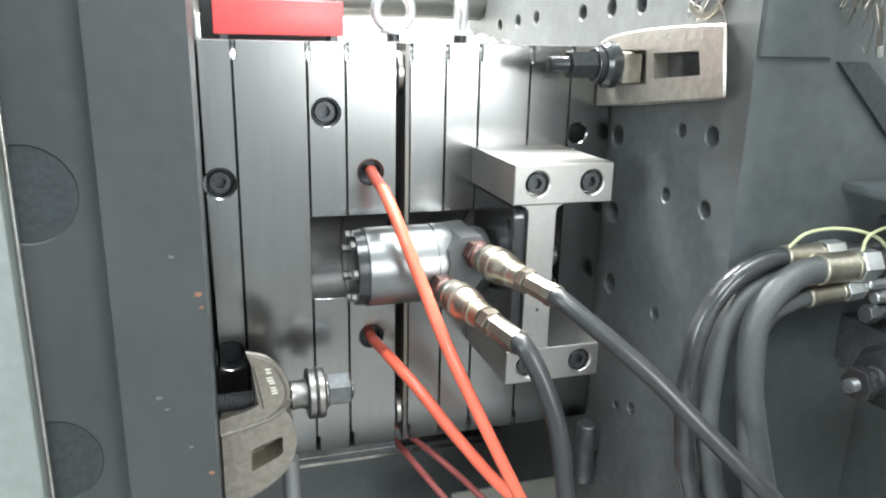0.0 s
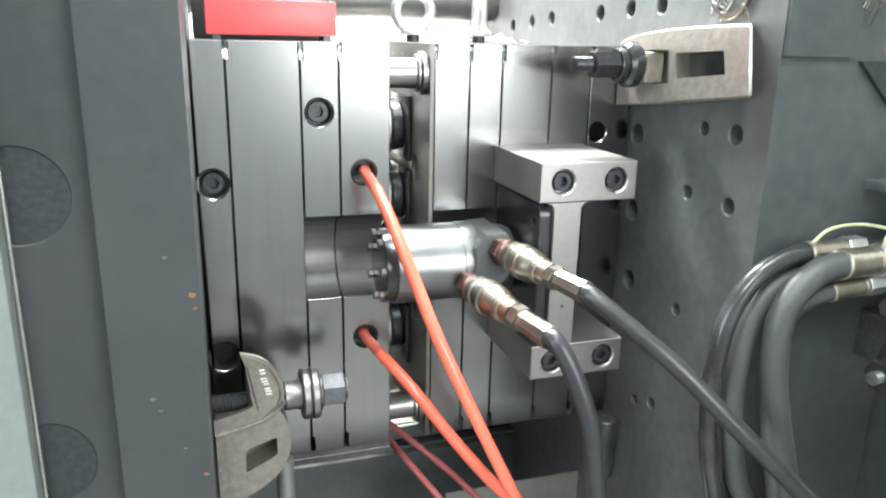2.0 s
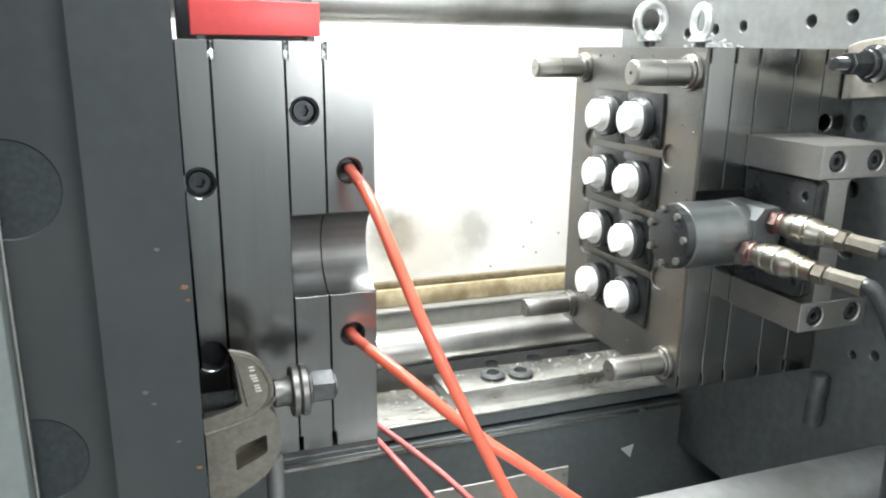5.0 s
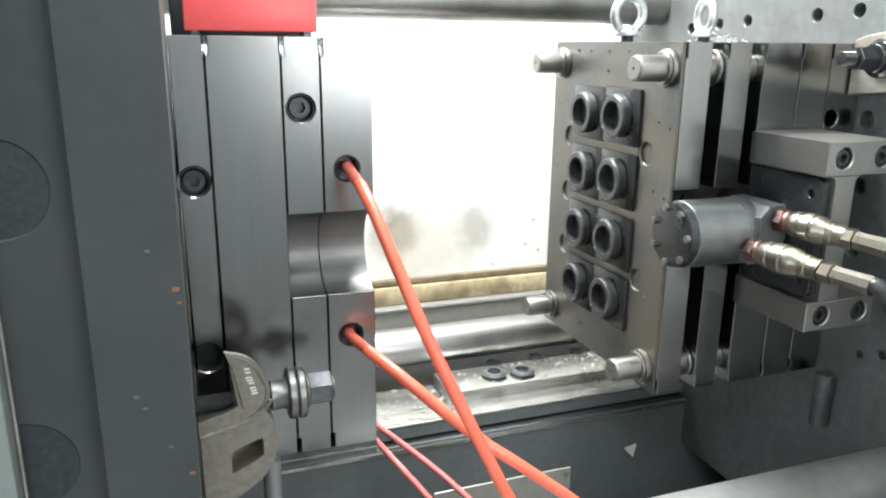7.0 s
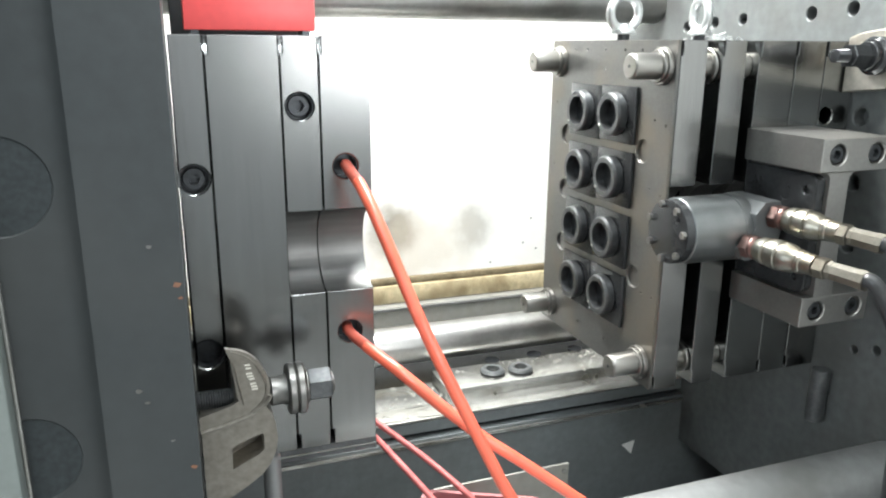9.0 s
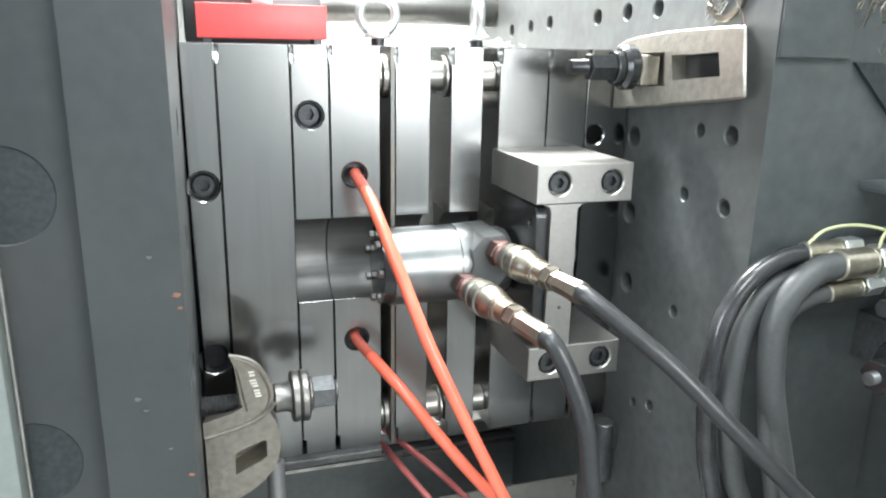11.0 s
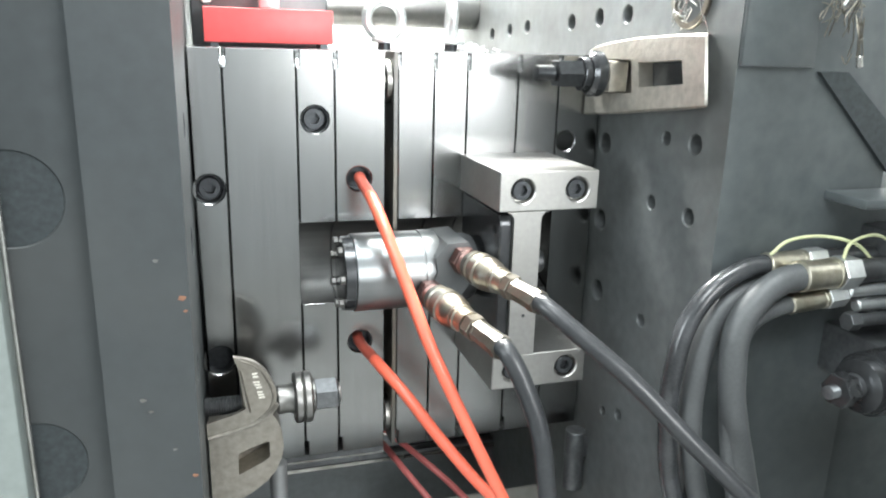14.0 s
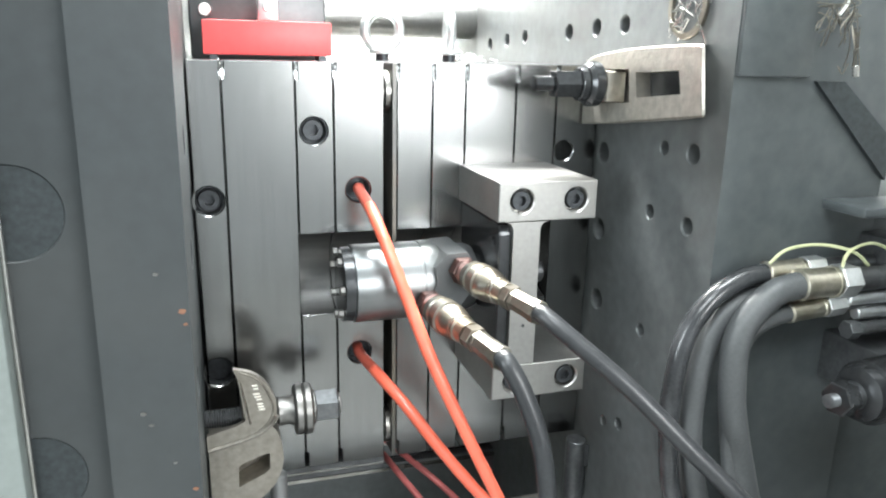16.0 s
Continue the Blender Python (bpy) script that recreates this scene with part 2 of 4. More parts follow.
def tube(bm, points, r, seg=16, step=8, ripple=0.0):
    line = spline(points, step)
    way = (line[1] - line[0]).normalized()
    a = way.orthogonal().normalized()
    last = None
    for i, p in enumerate(line):
        way = (line[min(i + 1, len(line) - 1)] - line[max(i - 1, 0)]).normalized()
        a = (a - way * a.dot(way)).normalized()
        b = way.cross(a)
        rr = r * (1 + ripple * noise.noise(p * 60))
        ring = [bm.verts.new(p + rr * (math.cos(t) * a + math.sin(t) * b)) for t in (2 * math.pi * k / seg for k in range(seg))]
        if last:
            for k in range(seg):
                bm.faces.new((last[k], last[(k + 1) % seg], ring[(k + 1) % seg], ring[k]))
        else:
            bm.faces.new(ring[::-1])
        last = ring
    bm.faces.new(last)
    return bm


def prism(bm, outline, axis, a, b):
    """Outline of two coordinates, drawn out along axis from a to b."""
    def at(u, v, w):
        return {"x": (w, u, v), "y": (u, w, v), "z": (u, v, w)}[axis]
    lo = [bm.verts.new(at(u, v, a)) for u, v in outline]
    hi = [bm.verts.new(at(u, v, b)) for u, v in outline]
    bm.faces.new(lo)
    bm.faces.new(hi[::-1])
    n = len(lo)
    for i in range(n):
        bm.faces.new((lo[i], lo[(i + 1) % n], hi[(i + 1) % n], hi[i]))
    return bm


def inset(outline, d):
    """The outline drawn in by d on all its sides."""
    n = len(outline)
    area = sum(outline[i][0] * outline[(i + 1) % n][1] - outline[(i + 1) % n][0] * outline[i][1] for i in range(n))
    turn = 1 if area > 0 else -1
    out = []
    for i in range(n):
        p, q, r = (Vector(outline[(i + k) % n]) for k in (-1, 0, 1))
        a, b = (q - p).normalized(), (r - q).normalized()
        na, nb = Vector((-a.y, a.x)) * turn, Vector((-b.y, b.x)) * turn
        m = q + (na + nb) * (d / max(0.3, 1 + na.dot(nb)))
        out.append((m.x, m.y))
    return out


def drilled(bm, outline, axis, face, back, holes, seg=28, bevel=0.0):
    """A slab like prism(), whose face has blind holes: rows of u, v, radius, depth, or closed outlines with a depth; bevel breaks the face's edges."""
    def at(u, v, w):
        return {"x": (w, u, v), "y": (u, w, v), "z": (u, v, w)}[axis]
    sign = 1 if back > face else -1
    front = [bm.verts.new(at(u, v, face)) for u, v in (inset(outline, bevel) if bevel else outline)]
    n = len(front)
    edges = [bm.edges.new((front[i], front[(i + 1) % n])) for i in range(n)]
    for hole in holes:
        if len(hole) == 4:
            u0, v0, r, depth = hole
            c = min(0.0013, r * 0.15)
            wide = [(u0 + (r + c) * math.cos(2 * math.pi * k / seg), v0 + (r + c) * math.sin(2 * math.pi * k / seg)) for k in range(seg)]
            loop2 = [(u0 + r * math.cos(2 * math.pi * k / seg), v0 + r * math.sin(2 * math.pi * k / seg)) for k in range(seg)]
        else:
            loop2, depth = hole
        m = len(loop2)
        if len(hole) == 4:
            lip = [bm.verts.new(at(u, v, face)) for u, v in wide]
            rim = [bm.verts.new(at(u, v, face + sign * c)) for u, v in loop2]
            for i in range(m):
                bm.faces.new((lip[i], lip[(i + 1) % m], rim[(i + 1) % m], rim[i]))
        else:
            lip = rim = [bm.verts.new(at(u, v, face)) for u, v in loop2]
        deep = [bm.verts.new(at(u, v, face + sign * depth)) for u, v in loop2]
        edges += [bm.edges.get((lip[i], lip[(i + 1) % m])) or bm.edges.new((lip[i], lip[(i + 1) % m])) for i in range(m)]
        for i in range(m):
            bm.faces.new((rim[i], rim[(i + 1) % m], deep[(i + 1) % m], deep[i]))
        bm.faces.new(deep)
    bmesh.ops.triangle_fill(bm, edges=edges, use_beauty=True)
    rear = [bm.verts.new(at(u, v, back)) for u, v in outline]
    bm.faces.new(rear)
    if bevel:
        worn = [bm.verts.new(at(u, v, face + sign * bevel)) for u, v in outline]
        for i in range(n):
            bm.faces.new((front[i], front[(i + 1) % n], worn[(i + 1) % n], worn[i]))
        front = worn
    for i in range(n):
        bm.faces.new((front[i], front[(i + 1) % n], rear[(i + 1) % n], rear[i]))
    return bm


def socket_screw(parent, place, way, r, height=0.008, name="socket_screw"):
    """Socket head screw with a hexagonal recess; way points out of the surface."""
    p, w = Vector(place), Vector(way).normalized()
    bm = bmesh.new()
    seg, hexn = 24, 6
    rows = [(0, r), (height - 0.001, r), (height, r - 0.001)]
    last = None
    for d, q in rows:
        ring = [bm.verts.new(c) for c in ring_at(p + w * d, w, q, seg)]
        if last:
            for i in range(seg):
                bm.faces.new((last[i], last[(i + 1) % seg], ring[(i + 1) % seg], ring[i]))
        last = ring
    hx = [bm.verts.new(c) for c in ring_at(p + w * height, w, r * 0.55, hexn)]
    hd = [bm.verts.new(c) for c in ring_at(p + w * height * 0.35, w, r * 0.55, hexn)]
    for i in range(hexn):
        bm.faces.new((hx[i], hx[(i + 1) % hexn], hd[(i + 1) % hexn], hd[i]))
        a = [last[(i * 4 + k) % seg] for k in range(5)]
        for k in range(4):
            bm.faces.new((a[k], a[k + 1], hx[i])) if k < 2 else bm.faces.new((a[k], a[k + 1], hx[(i + 1) % hexn]))
        bm.faces.new((a[2], hx[(i + 1) % hexn], hx[i]))
    bm.faces.new(hd)
    return part(name, bm, BOLT, parent, "black socket head screw")


def hex_nut(bm, p0, p1, r, phase=0.0):
    return cyl(bm, p0, p1, r, 6, r * 0.06, phase)


# ---- the mould: common sizes ----
H, D = 0.465, 0.322          # height and depth of the plates
SLOT = 0.019                 # height of the pry slots
POCKET_LO, POCKET_HI = 0.190, 0.283


def mould_plate(x0, x1, pocket=False, holes=(), slot_lo=True, slot_hi=True, extra=0.0):
    """One plate: front slab with pry slots and bores, optional scooped motor pocket, and the block behind."""
    bm = bmesh.new()
    g = 0.0007
    a, b = x0 + g, x1 - g
    la, lb = (a + 0.0030 if slot_lo else a), (b - 0.0006 if slot_hi else b)
    top = [(a, H - SLOT), (la, H - SLOT), (la, H), (lb, H), (lb, H - SLOT), (b, H - SLOT)]
    low = [(b, SLOT), (lb, SLOT), (lb, 0), (la, 0), (la, SLOT), (a, SLOT)]
    if not slot_lo:
        top, low = [(a, H)] + top[3:], low[:3] + [(a, 0)]
    if not slot_hi:
        top, low = top[:-3] + [(b, H)], [(b, 0)] + low[3:]
    if not pocket:
        drilled(bm, top + low, "y", 0, 0.06, holes, 28, 0.0007)
    else:
        drilled(bm, top + [(b, POCKET_HI), (a, POCKET_HI)], "y", 0, 0.06, [h for h in holes if h[1] > POCKET_HI], 28, 0.0007)
        drilled(bm, [(a, POCKET_LO), (b, POCKET_LO)] + low, "y", 0, 0.06, [h for h in holes if h[1] < POCKET_LO], 28, 0.0007)
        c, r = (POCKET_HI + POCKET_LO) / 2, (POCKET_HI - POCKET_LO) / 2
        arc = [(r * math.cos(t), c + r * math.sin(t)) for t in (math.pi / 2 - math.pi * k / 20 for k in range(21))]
        # the scoop's faces take a darker, rougher steel than the plate
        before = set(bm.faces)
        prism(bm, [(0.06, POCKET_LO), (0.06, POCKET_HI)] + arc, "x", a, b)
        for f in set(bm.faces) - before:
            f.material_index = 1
    prism(bm, top + low, "y", 0.06, D)
    # the pry slots at the top run out in a round cutter mark
    run = [(0.011 * (1 - (1 - q) ** 1.7), H - SLOT + (SLOT - 0.0004) * q) for q in (k / 8 for k in range(9))]
    for u, w, there in ((a, la, slot_lo), (lb, b, slot_hi)):
        if there:
            prism(bm, run + [(0.06, H - 0.0004), (0.06, H - SLOT)], "x", u, w)
    return bm


# ---- the setting: hall, machine bed and frame ----
def room():
    bm = bmesh.new()
    box(bm, -4.2, -4.0, -4.2, 3.2, -0.9, 3.4)
    structure("wall_west", bm, HALL, "plain grey hall wall", "wall")
    bm = bmesh.new()
    box(bm, 5.0, 5.2, -4.2, 3.2, -0.9, 3.4)
    structure("wall_east", bm, HALL, "plain grey hall wall", "wall")
    bm = bmesh.new()
    box(bm, -4.0, 5.0, 3.0, 3.2, -0.9, 3.4)
    structure("wall_north", bm, HALL, "plain grey hall wall", "wall")
    bm = bmesh.new()
    box(bm, -4.0, 5.0, -4.2, -4.0, -0.9, 3.4)
    structure("wall_south", bm, HALL, "plain grey hall wall", "wall")
    bm = bmesh.new()
    box(bm, -4.2, 5.2, -4.2, 3.2, 3.4, 3.5)
    structure("ceiling", bm, HALL, "plain pale hall ceiling", "ceiling")
    bm = bmesh.new()
    box(bm, -4.2, 5.2, -4.2, 3.2, -1.0, -0.9)
    structure("floor", bm, CONCRETE, "grey concrete hall floor", "floor")


def add_shade_walls():
    """Pale walls added out of view: they shade the right side and bounce light."""
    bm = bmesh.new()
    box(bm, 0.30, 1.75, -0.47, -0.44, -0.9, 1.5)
    structure("shade_wall", bm, BOUNCE_PAINT, "plain unseen pale wall added for shade", "wall")
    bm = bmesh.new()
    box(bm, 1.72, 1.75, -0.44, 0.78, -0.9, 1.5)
    structure("shade_wall_end", bm, BOUNCE_PAINT, "plain unseen pale wall added for shade", "wall")


def machine_bed():
    bed = thing("machine_bed", (0.3, 0.3, -0.62), "dark oily cast machine bed with a wet steel rail", "machine bed")
    bm = bmesh.new()
    box(bm, -0.7, 1.7, 0.30, 0.80, -0.60, -0.175)
    box(bm, -0.7, 1.7, -0.30, 0.80, -0.66, -0.62)
    part("casting", bm, OILED, bed)
    # stepped rail
    bm = bmesh.new()
    box(bm, 0.215, 1.6, 0.338, 0.425, -0.17, -0.13, 0.002)
    part("upper_rail", bm, RAIL, bed, "oily steel rail wet with droplets")
    bm = bmesh.new()
    box(bm, -0.2, 1.6, 0.288, 0.3375, -0.1545, -0.15, 0.0012)
    part("rail_lip", bm, RAIL, bed)
    # darker body below the bright lip
    bm = bmesh.new()
    box(bm, -0.2, 1.6, 0.2895, 0.3375, -0.175, -0.1550)
    part("rail_base", bm, PIT, bed, "dark rail base below the lip")
    bm = bmesh.new()
    box(bm, -0.2, 0.214, 0.338, 0.425, -0.175, -0.152, 0.003)
    part("lower_rail", bm, RAIL, bed)
    # pit wall under the rail with a thin bright edge
    bm = bmesh.new()
    box(bm, -0.2, 1.6, 0.283, 0.2995, -0.60, -0.185)
    part("pit_wall", bm, PIT, bed)
    bm = bmesh.new()
    box(bm, -0.2, 0.95, 0.2795, 0.2828, -0.196, -0.190)
    part("pit_edge", bm, RAIL, bed)
    # rear ledge and sill
    bm = bmesh.new()
    box(bm, -0.6, 1.7, 0.668, 0.70, -0.30, -0.088, 0.003)
    part("rear_ledge", bm, TRAY, bed)
    bm = bmesh.new()
    box(bm, -0.6, 1.7, 0.6655, 0.6678, -0.0945, -0.0905)
    part("ledge_edge", bm, NICKEL, bed, "thin bright ledge edge")
    # bed cover before the pit
    bm = bmesh.new()
    box(bm, 0.30, 1.7, -0.60, 0.155, -0.315, -0.30, 0.003)
    part("front_cover", bm, SHEET, bed, "worn grey sheet cover")
    bm = bmesh.new()
    box(bm, 0.30, 1.7, -0.60, 0.15, -0.60, -0.316)
    part("front_wall", bm, PIT, bed)
    # bolt recesses along the rail's back
    for x in (0.34, 0.43, 0.52, 0.62):
        bm = bmesh.new()
        cyl(bm, (x, 0.432, -0.131), (x, 0.432, -0.128), 0.014, 18)
        part("bolt_recess", bm, BOLT, bed)
    # droplets of oil on the rail
    rnd = random.Random(4)
    bm = bmesh.new()
    for k in range(320):
        x = 0.36 + 0.24 * rnd.random() ** 0.8 if k % 3 else 0.24 + 0.4 * rnd.random()
        y = 0.342 + 0.078 * rnd.random()
        r = 0.0009 + 0.0026 * rnd.random() ** 2
        lathe(bm, (x, y, -0.1302), (0, 0, 1), [(0, r), (r * 0.3, r * 0.8), (r * 0.5, r * 0.3)], 8)
    for k in range(90):
        x, y = 0.06 + 0.16 * rnd.random(), 0.292 + 0.13 * rnd.random()
        z = -0.1502 if y < 0.338 else -0.1522
        r = 0.001 + 0.005 * rnd.random() ** 2
        lathe(bm, (x, y, z), (0, 0, 1), [(0, r), (r * 0.25, r * 0.8), (r * 0.4, r * 0.3)], 8)
    drops_bm = bm
    # a puddle of oil by the fixed half
    bm = bmesh.new()
    for k in range(46):
        x, y = 0.05 + 0.16 * rnd.random(), 0.294 + 0.037 * rnd.random()
        r = 0.004 + 0.009 * rnd.random()
        n = 14
        rim = [(x + r * 1.6 * (1 + 0.3 * math.sin(3 * t + k)) * math.cos(t), y + r * 0.55 * math.sin(t)) for t in (2 * math.pi * i / n for i in range(n))]
        prism(bm, rim, "z", -0.1499, -0.1499 + 0.0004 + 0.0009 * rnd.random())
    puddle = part("oil_puddle", bm, OIL, bed, "shiny puddle of oil")
    puddle["kind"] = "stuff"
    bm = drops_bm
    drops = part("oil_spatter", bm, OIL, bed, "glossy oil droplets")
    drops["kind"] = "stuff"


SHEET_DOTS = ((0.546, 0.079), (0.617, 0.049), (0.528, 0.023), (0.448, -0.017), (0.561, 0.007), (0.212, 0.452), (0.75, 0.30), (0.66, 0.25))


def blotch(mat, centre, size, colour, amount):
    """Adds a soft blotch of its own shape to a material: centre and size in metres."""
    nt = mat.node_tree
    n, l = nt.nodes, nt.links
    p = n["Principled BSDF"]
    before = p.inputs["Base Color"].links[0].from_socket
    tc = n.new("ShaderNodeTexCoord")
    wob = n.new("ShaderNodeTexNoise")
    wob.inputs["Scale"].default_value, wob.inputs["Detail"].default_value = 22, 5
    l.new(tc.outputs["Object"], wob.inputs["Vector"])
    mp = n.new("ShaderNodeMapping")
    mp.vector_type = "TEXTURE"
    mp.inputs["Location"].default_value, mp.inputs["Scale"].default_value = centre, size
    l.new(tc.outputs["Object"], mp.inputs["Vector"])
    ball = n.new("ShaderNodeTexGradient")
    ball.gradient_type = "SPHERICAL"
    l.new(mp.outputs["Vector"], ball.inputs["Vector"])
    mul = n.new("ShaderNodeMath")
    mul.operation = "MULTIPLY"
    l.new(ball.outputs["Fac"], mul.inputs[0])
    l.new(wob.outputs["Fac"], mul.inputs[1])
    edge = n.new("ShaderNodeMapRange")
    edge.interpolation_type = "SMOOTHSTEP"
    edge.inputs["From Min"].default_value, edge.inputs["From Max"].default_value = 0.0, 0.42
    edge.inputs["To Max"].default_value = amount
    l.new(mul.outputs["Value"], edge.inputs["Value"])
    mix = n.new("ShaderNodeMix")
    mix.data_type = "RGBA"
    mix.inputs["B"].default_value = (*colour, 1)
    l.new(edge.outputs["Result"], mix.inputs["Factor"])
    l.new(before, mix.inputs["A"])
    l.new(mix.outputs["Result"], p.inputs["Base Color"])


def rear_guard():
    guard = thing("rear_guard", (0.3, 0.72, -0.09), "brightly lit white sheet of the rear guard", "machine guard")
    bm = bmesh.new()
    box(bm, -0.6, 1.7, 0.70, 0.712, -0.03, 1.0)
    # objects of the guard count from its base
    for x, z, w, h, colour, amount in ((0.218, 0.074, 0.085, 0.080, (0.13, 0.12, 0.10), 0.95), (0.402, 0.070, 0.070, 0.085, (0.30, 0.29, 0.26), 0.62),
                                       (0.27, 0.03, 0.20, 0.14, (0.62, 0.55, 0.45), 0.55)):
        blotch(PANEL, (x - 0.3, -0.02, z + 0.09), (w, 0.2, h), colour, amount)
    part("sheet", bm, PANEL, guard)
    # low dark dots stand in for the sheet's small black holes
    for x, z in SHEET_DOTS:
        bm = bmesh.new()
        lathe(bm, (x, 0.6998, z), (0, -1, 0), [(0, 0.0020), (0.0008, 0.0018), (0.0014, 0.0008)], 12)
        part("screw", bm, BOLT, guard, "small dark dot standing for a hole")
    bm = bmesh.new()
    box(bm, -0.6, 1.7, 0.694, 0.72, -0.046, -0.031, 0.002)
    part("bottom_channel", bm, GREASE, guard, "greasy brown bottom channel")
    bm = bmesh.new()
    box(bm, -0.6, 1.7, 0.69, 0.74, -0.087, -0.047, 0.003)
    part("sill", bm, AMBER, guard, "yellowed oily sill")


def tie_bars():
    for y, z in ((0.47, 0.534), (0.47, -0.09), (-0.15, -0.09)):
        bar = thing("tie_bar", (0.3, y, z), "polished steel tie bar with oil stains", "tie bar", "tie bars of the machine")
        bm = bmesh.new()
        cyl(bm, (-0.45, y, z), (1.6, y, z), 0.036, 48)
        # the front bar's duller grey holds the shade it lies in
        part("bar", bm, TIE if y > 0 else DULL_TIE, bar)


def fixed_platen():
    platen = thing("fixed_platen", (-0.3, 0.16, -0.35), "dark oily cast platen holding one mould half", "machine platen")
    bm = bmesh.new()
    rim = [(-0.24, -0.35), (0.60, -0.35), (0.60, 0.85), (-0.24, 0.85)]
    holes = [(-0.12 + 0.0, 0.30, 0.012, 0.03), (-0.12, 0.40, 0.012, 0.03), (-0.17, 0.20, 0.012, 0.03)]
    drilled(bm, rim, "x", -0.2015, -0.266, holes)
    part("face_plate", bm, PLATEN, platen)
    # chipped paint along the edge
    rnd = random.Random(6)
    for x, z, r, mat in ((-0.240, 0.209, 0.0030, WORN), (-0.235, 0.199, 0.0022, WORN), (-0.207, 0.288, 0.0036, RUST), (-0.205, 0.278, 0.0022, RUST),
                         (-0.223, 0.318, 0.0024, WORN), (-0.220, 0.165, 0.0020, WORN), (-0.206, 0.140, 0.0026, RUST)):
        bm = bmesh.new()
        prism(bm, [(x + r * rnd.uniform(0.5, 1.2) * math.cos(0.7 * k), z + 0.6 * r * rnd.uniform(0.5, 1.2) * math.sin(0.7 * k)) for k in range(9)], "y", -0.2404, -0.2398)
        part("paint_chip", bm, mat, platen, "chipped paint")
    bm = bmesh.new()
    drilled(bm, [(-0.62, -0.35), (-0.2665, -0.35), (-0.2665, 0.85), (-0.62, 0.85)], "y", -0.215, 0.60,
            [(-0.3175, 0.361, 0.0345, 0.016), (-0.3215, 0.152, 0.0345, 0.016), (-0.322, 0.60, 0.034, 0.016)])
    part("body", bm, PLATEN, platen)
    # dark discs paint the bores' shade almost flush with the face
    for x, z in ((-0.3175, 0.361), (-0.3215, 0.152)):
        bm = bmesh.new()
        cyl(bm, (x, -0.2140, z), (x, -0.1995, z), 0.0344, 40)
        part("bore_shade_disc", bm, PLATEN_SHADE, platen, "dark disc for the shade in a round bore")


def door_post():
    post = thing("door_post", (-0.39, -0.226, -0.9), "grey-green painted steel door post with a worn edge", "door post")
    bm = bmesh.new()
    box(bm, -0.46, -0.3255, -0.236, -0.2157, -0.9, 1.4, 0.003)
    part("post", bm, FRAME, post)
    bm = bmesh.new()
    box(bm, -0.3253, -0.3225, -0.222, -0.2157, -0.9, 1.4, 0.0008)
    part("edge_strip", bm, RAIL, post, "worn bright edge strip")


# ---- fixed mould half ----
def fixed_half():
    half = thing("mould_half", (-0.1, 0.16, 0), "ground steel mould half bolted to the fixed platen", "mould")
    part("plate", mould_plate(-0.200, -0.167, False, [(-0.185, 0.323, 0.0155, 0.02), (-0.1850, 0.132, 0.0165, 0.03)], False, True), STEEL, half)
    part("plate", mould_plate(-0.167, -0.094, False, []), STEEL, half)
    part("plate", mould_plate(-0.094, -0.0545, True, [(-0.0755, 0.394, 0.0145, 0.022)]), STEEL, half)
    part("plate", mould_plate(-0.0545, 0.0, True, [(-0.029, 0.330, 0.0135, 0.04), (-0.029, 0.140, 0.0135, 0.04)], True, False), STEEL, half)
    socket_screw(half, (-0.185, 0.0195, 0.323), (0, -1, 0), 0.0115, 0.013)
    socket_screw(half, (-0.0755, 0.0215, 0.394), (0, -1, 0), 0.0115, 0.013)
    # black liners and discs stand for the shade inside the bores
    for x, z, r in ((-0.185, 0.132, 0.0164), (-0.185, 0.323, 0.0154), (-0.0755, 0.394, 0.0144), (-0.029, 0.330, 0.0134), (-0.029, 0.140, 0.0134)):
        bm = bmesh.new()
        annulus(bm, (x, 0.003, z), (0, 1, 0), r, r - 0.0008, 0.014, 28, 0.0002)
        cyl(bm, (x, 0.017, z), (x, 0.018, z), r, 28)
        part("bore_shade", bm, BOLT, half, "dark lining for the shade in a bore")
    # machine ledge under the half
    ledge = thing("support_ledge", (-0.1, 0.1, -0.02), "dark steel ledge below the mould", "ledge")
    bm = bmesh.new()
    box(bm, -0.2, 0.0, 0.003, 0.30, -0.016, -0.0008)
    part("ledge", bm, DARK_STEEL, ledge)
    bm = bmesh.new()
    box(bm, -0.125, 0.0, 0.0015, 0.0028, -0.0095, -0.0075)
    part("edge", bm, RAIL, ledge, "thin bright edge")


def red_block():
    block = thing("red_block", (-0.115, 0.06, H), "red painted steel bar on top of the mould", "block")
    bm = bmesh.new()
    box(bm, -0.182, -0.048, 0.045, 0.085, H + 0.005, H + 0.040, 0.0012)
    part("bar", bm, RED_PAINT, block)
    for x in (-0.172, -0.058):
        bm = bmesh.new()
        box(bm, x - 0.004, x + 0.004, 0.046, 0.08, H, H + 0.0055)
        part("foot", bm, BOLT, block)
    bar = thing("mounting_bar", (-0.12, 0.12, H), "grey steel mounting bar across the mould top", "bar")
    bm = bmesh.new()
    box(bm, -0.195, -0.045, 0.105, 0.145, H, H + 0.10, 0.003)
    part("bar_body", bm, SILVER, bar)
    bm = bmesh.new()
    cyl(bm, (-0.178, 0.1048, H + 0.052), (-0.178, 0.097, H + 0.052), 0.007, 16, 0.001)
    part("screw", bm, NICKEL, bar)
    lug = thing("top_lug", (-0.113, 0.1, H), "dull steel lug behind the red bar", "lug")
    bm = bmesh.new()
    box(bm, -0.124, -0.103, 0.06, 0.078, H + 0.0405, H + 0.075, 0.002)
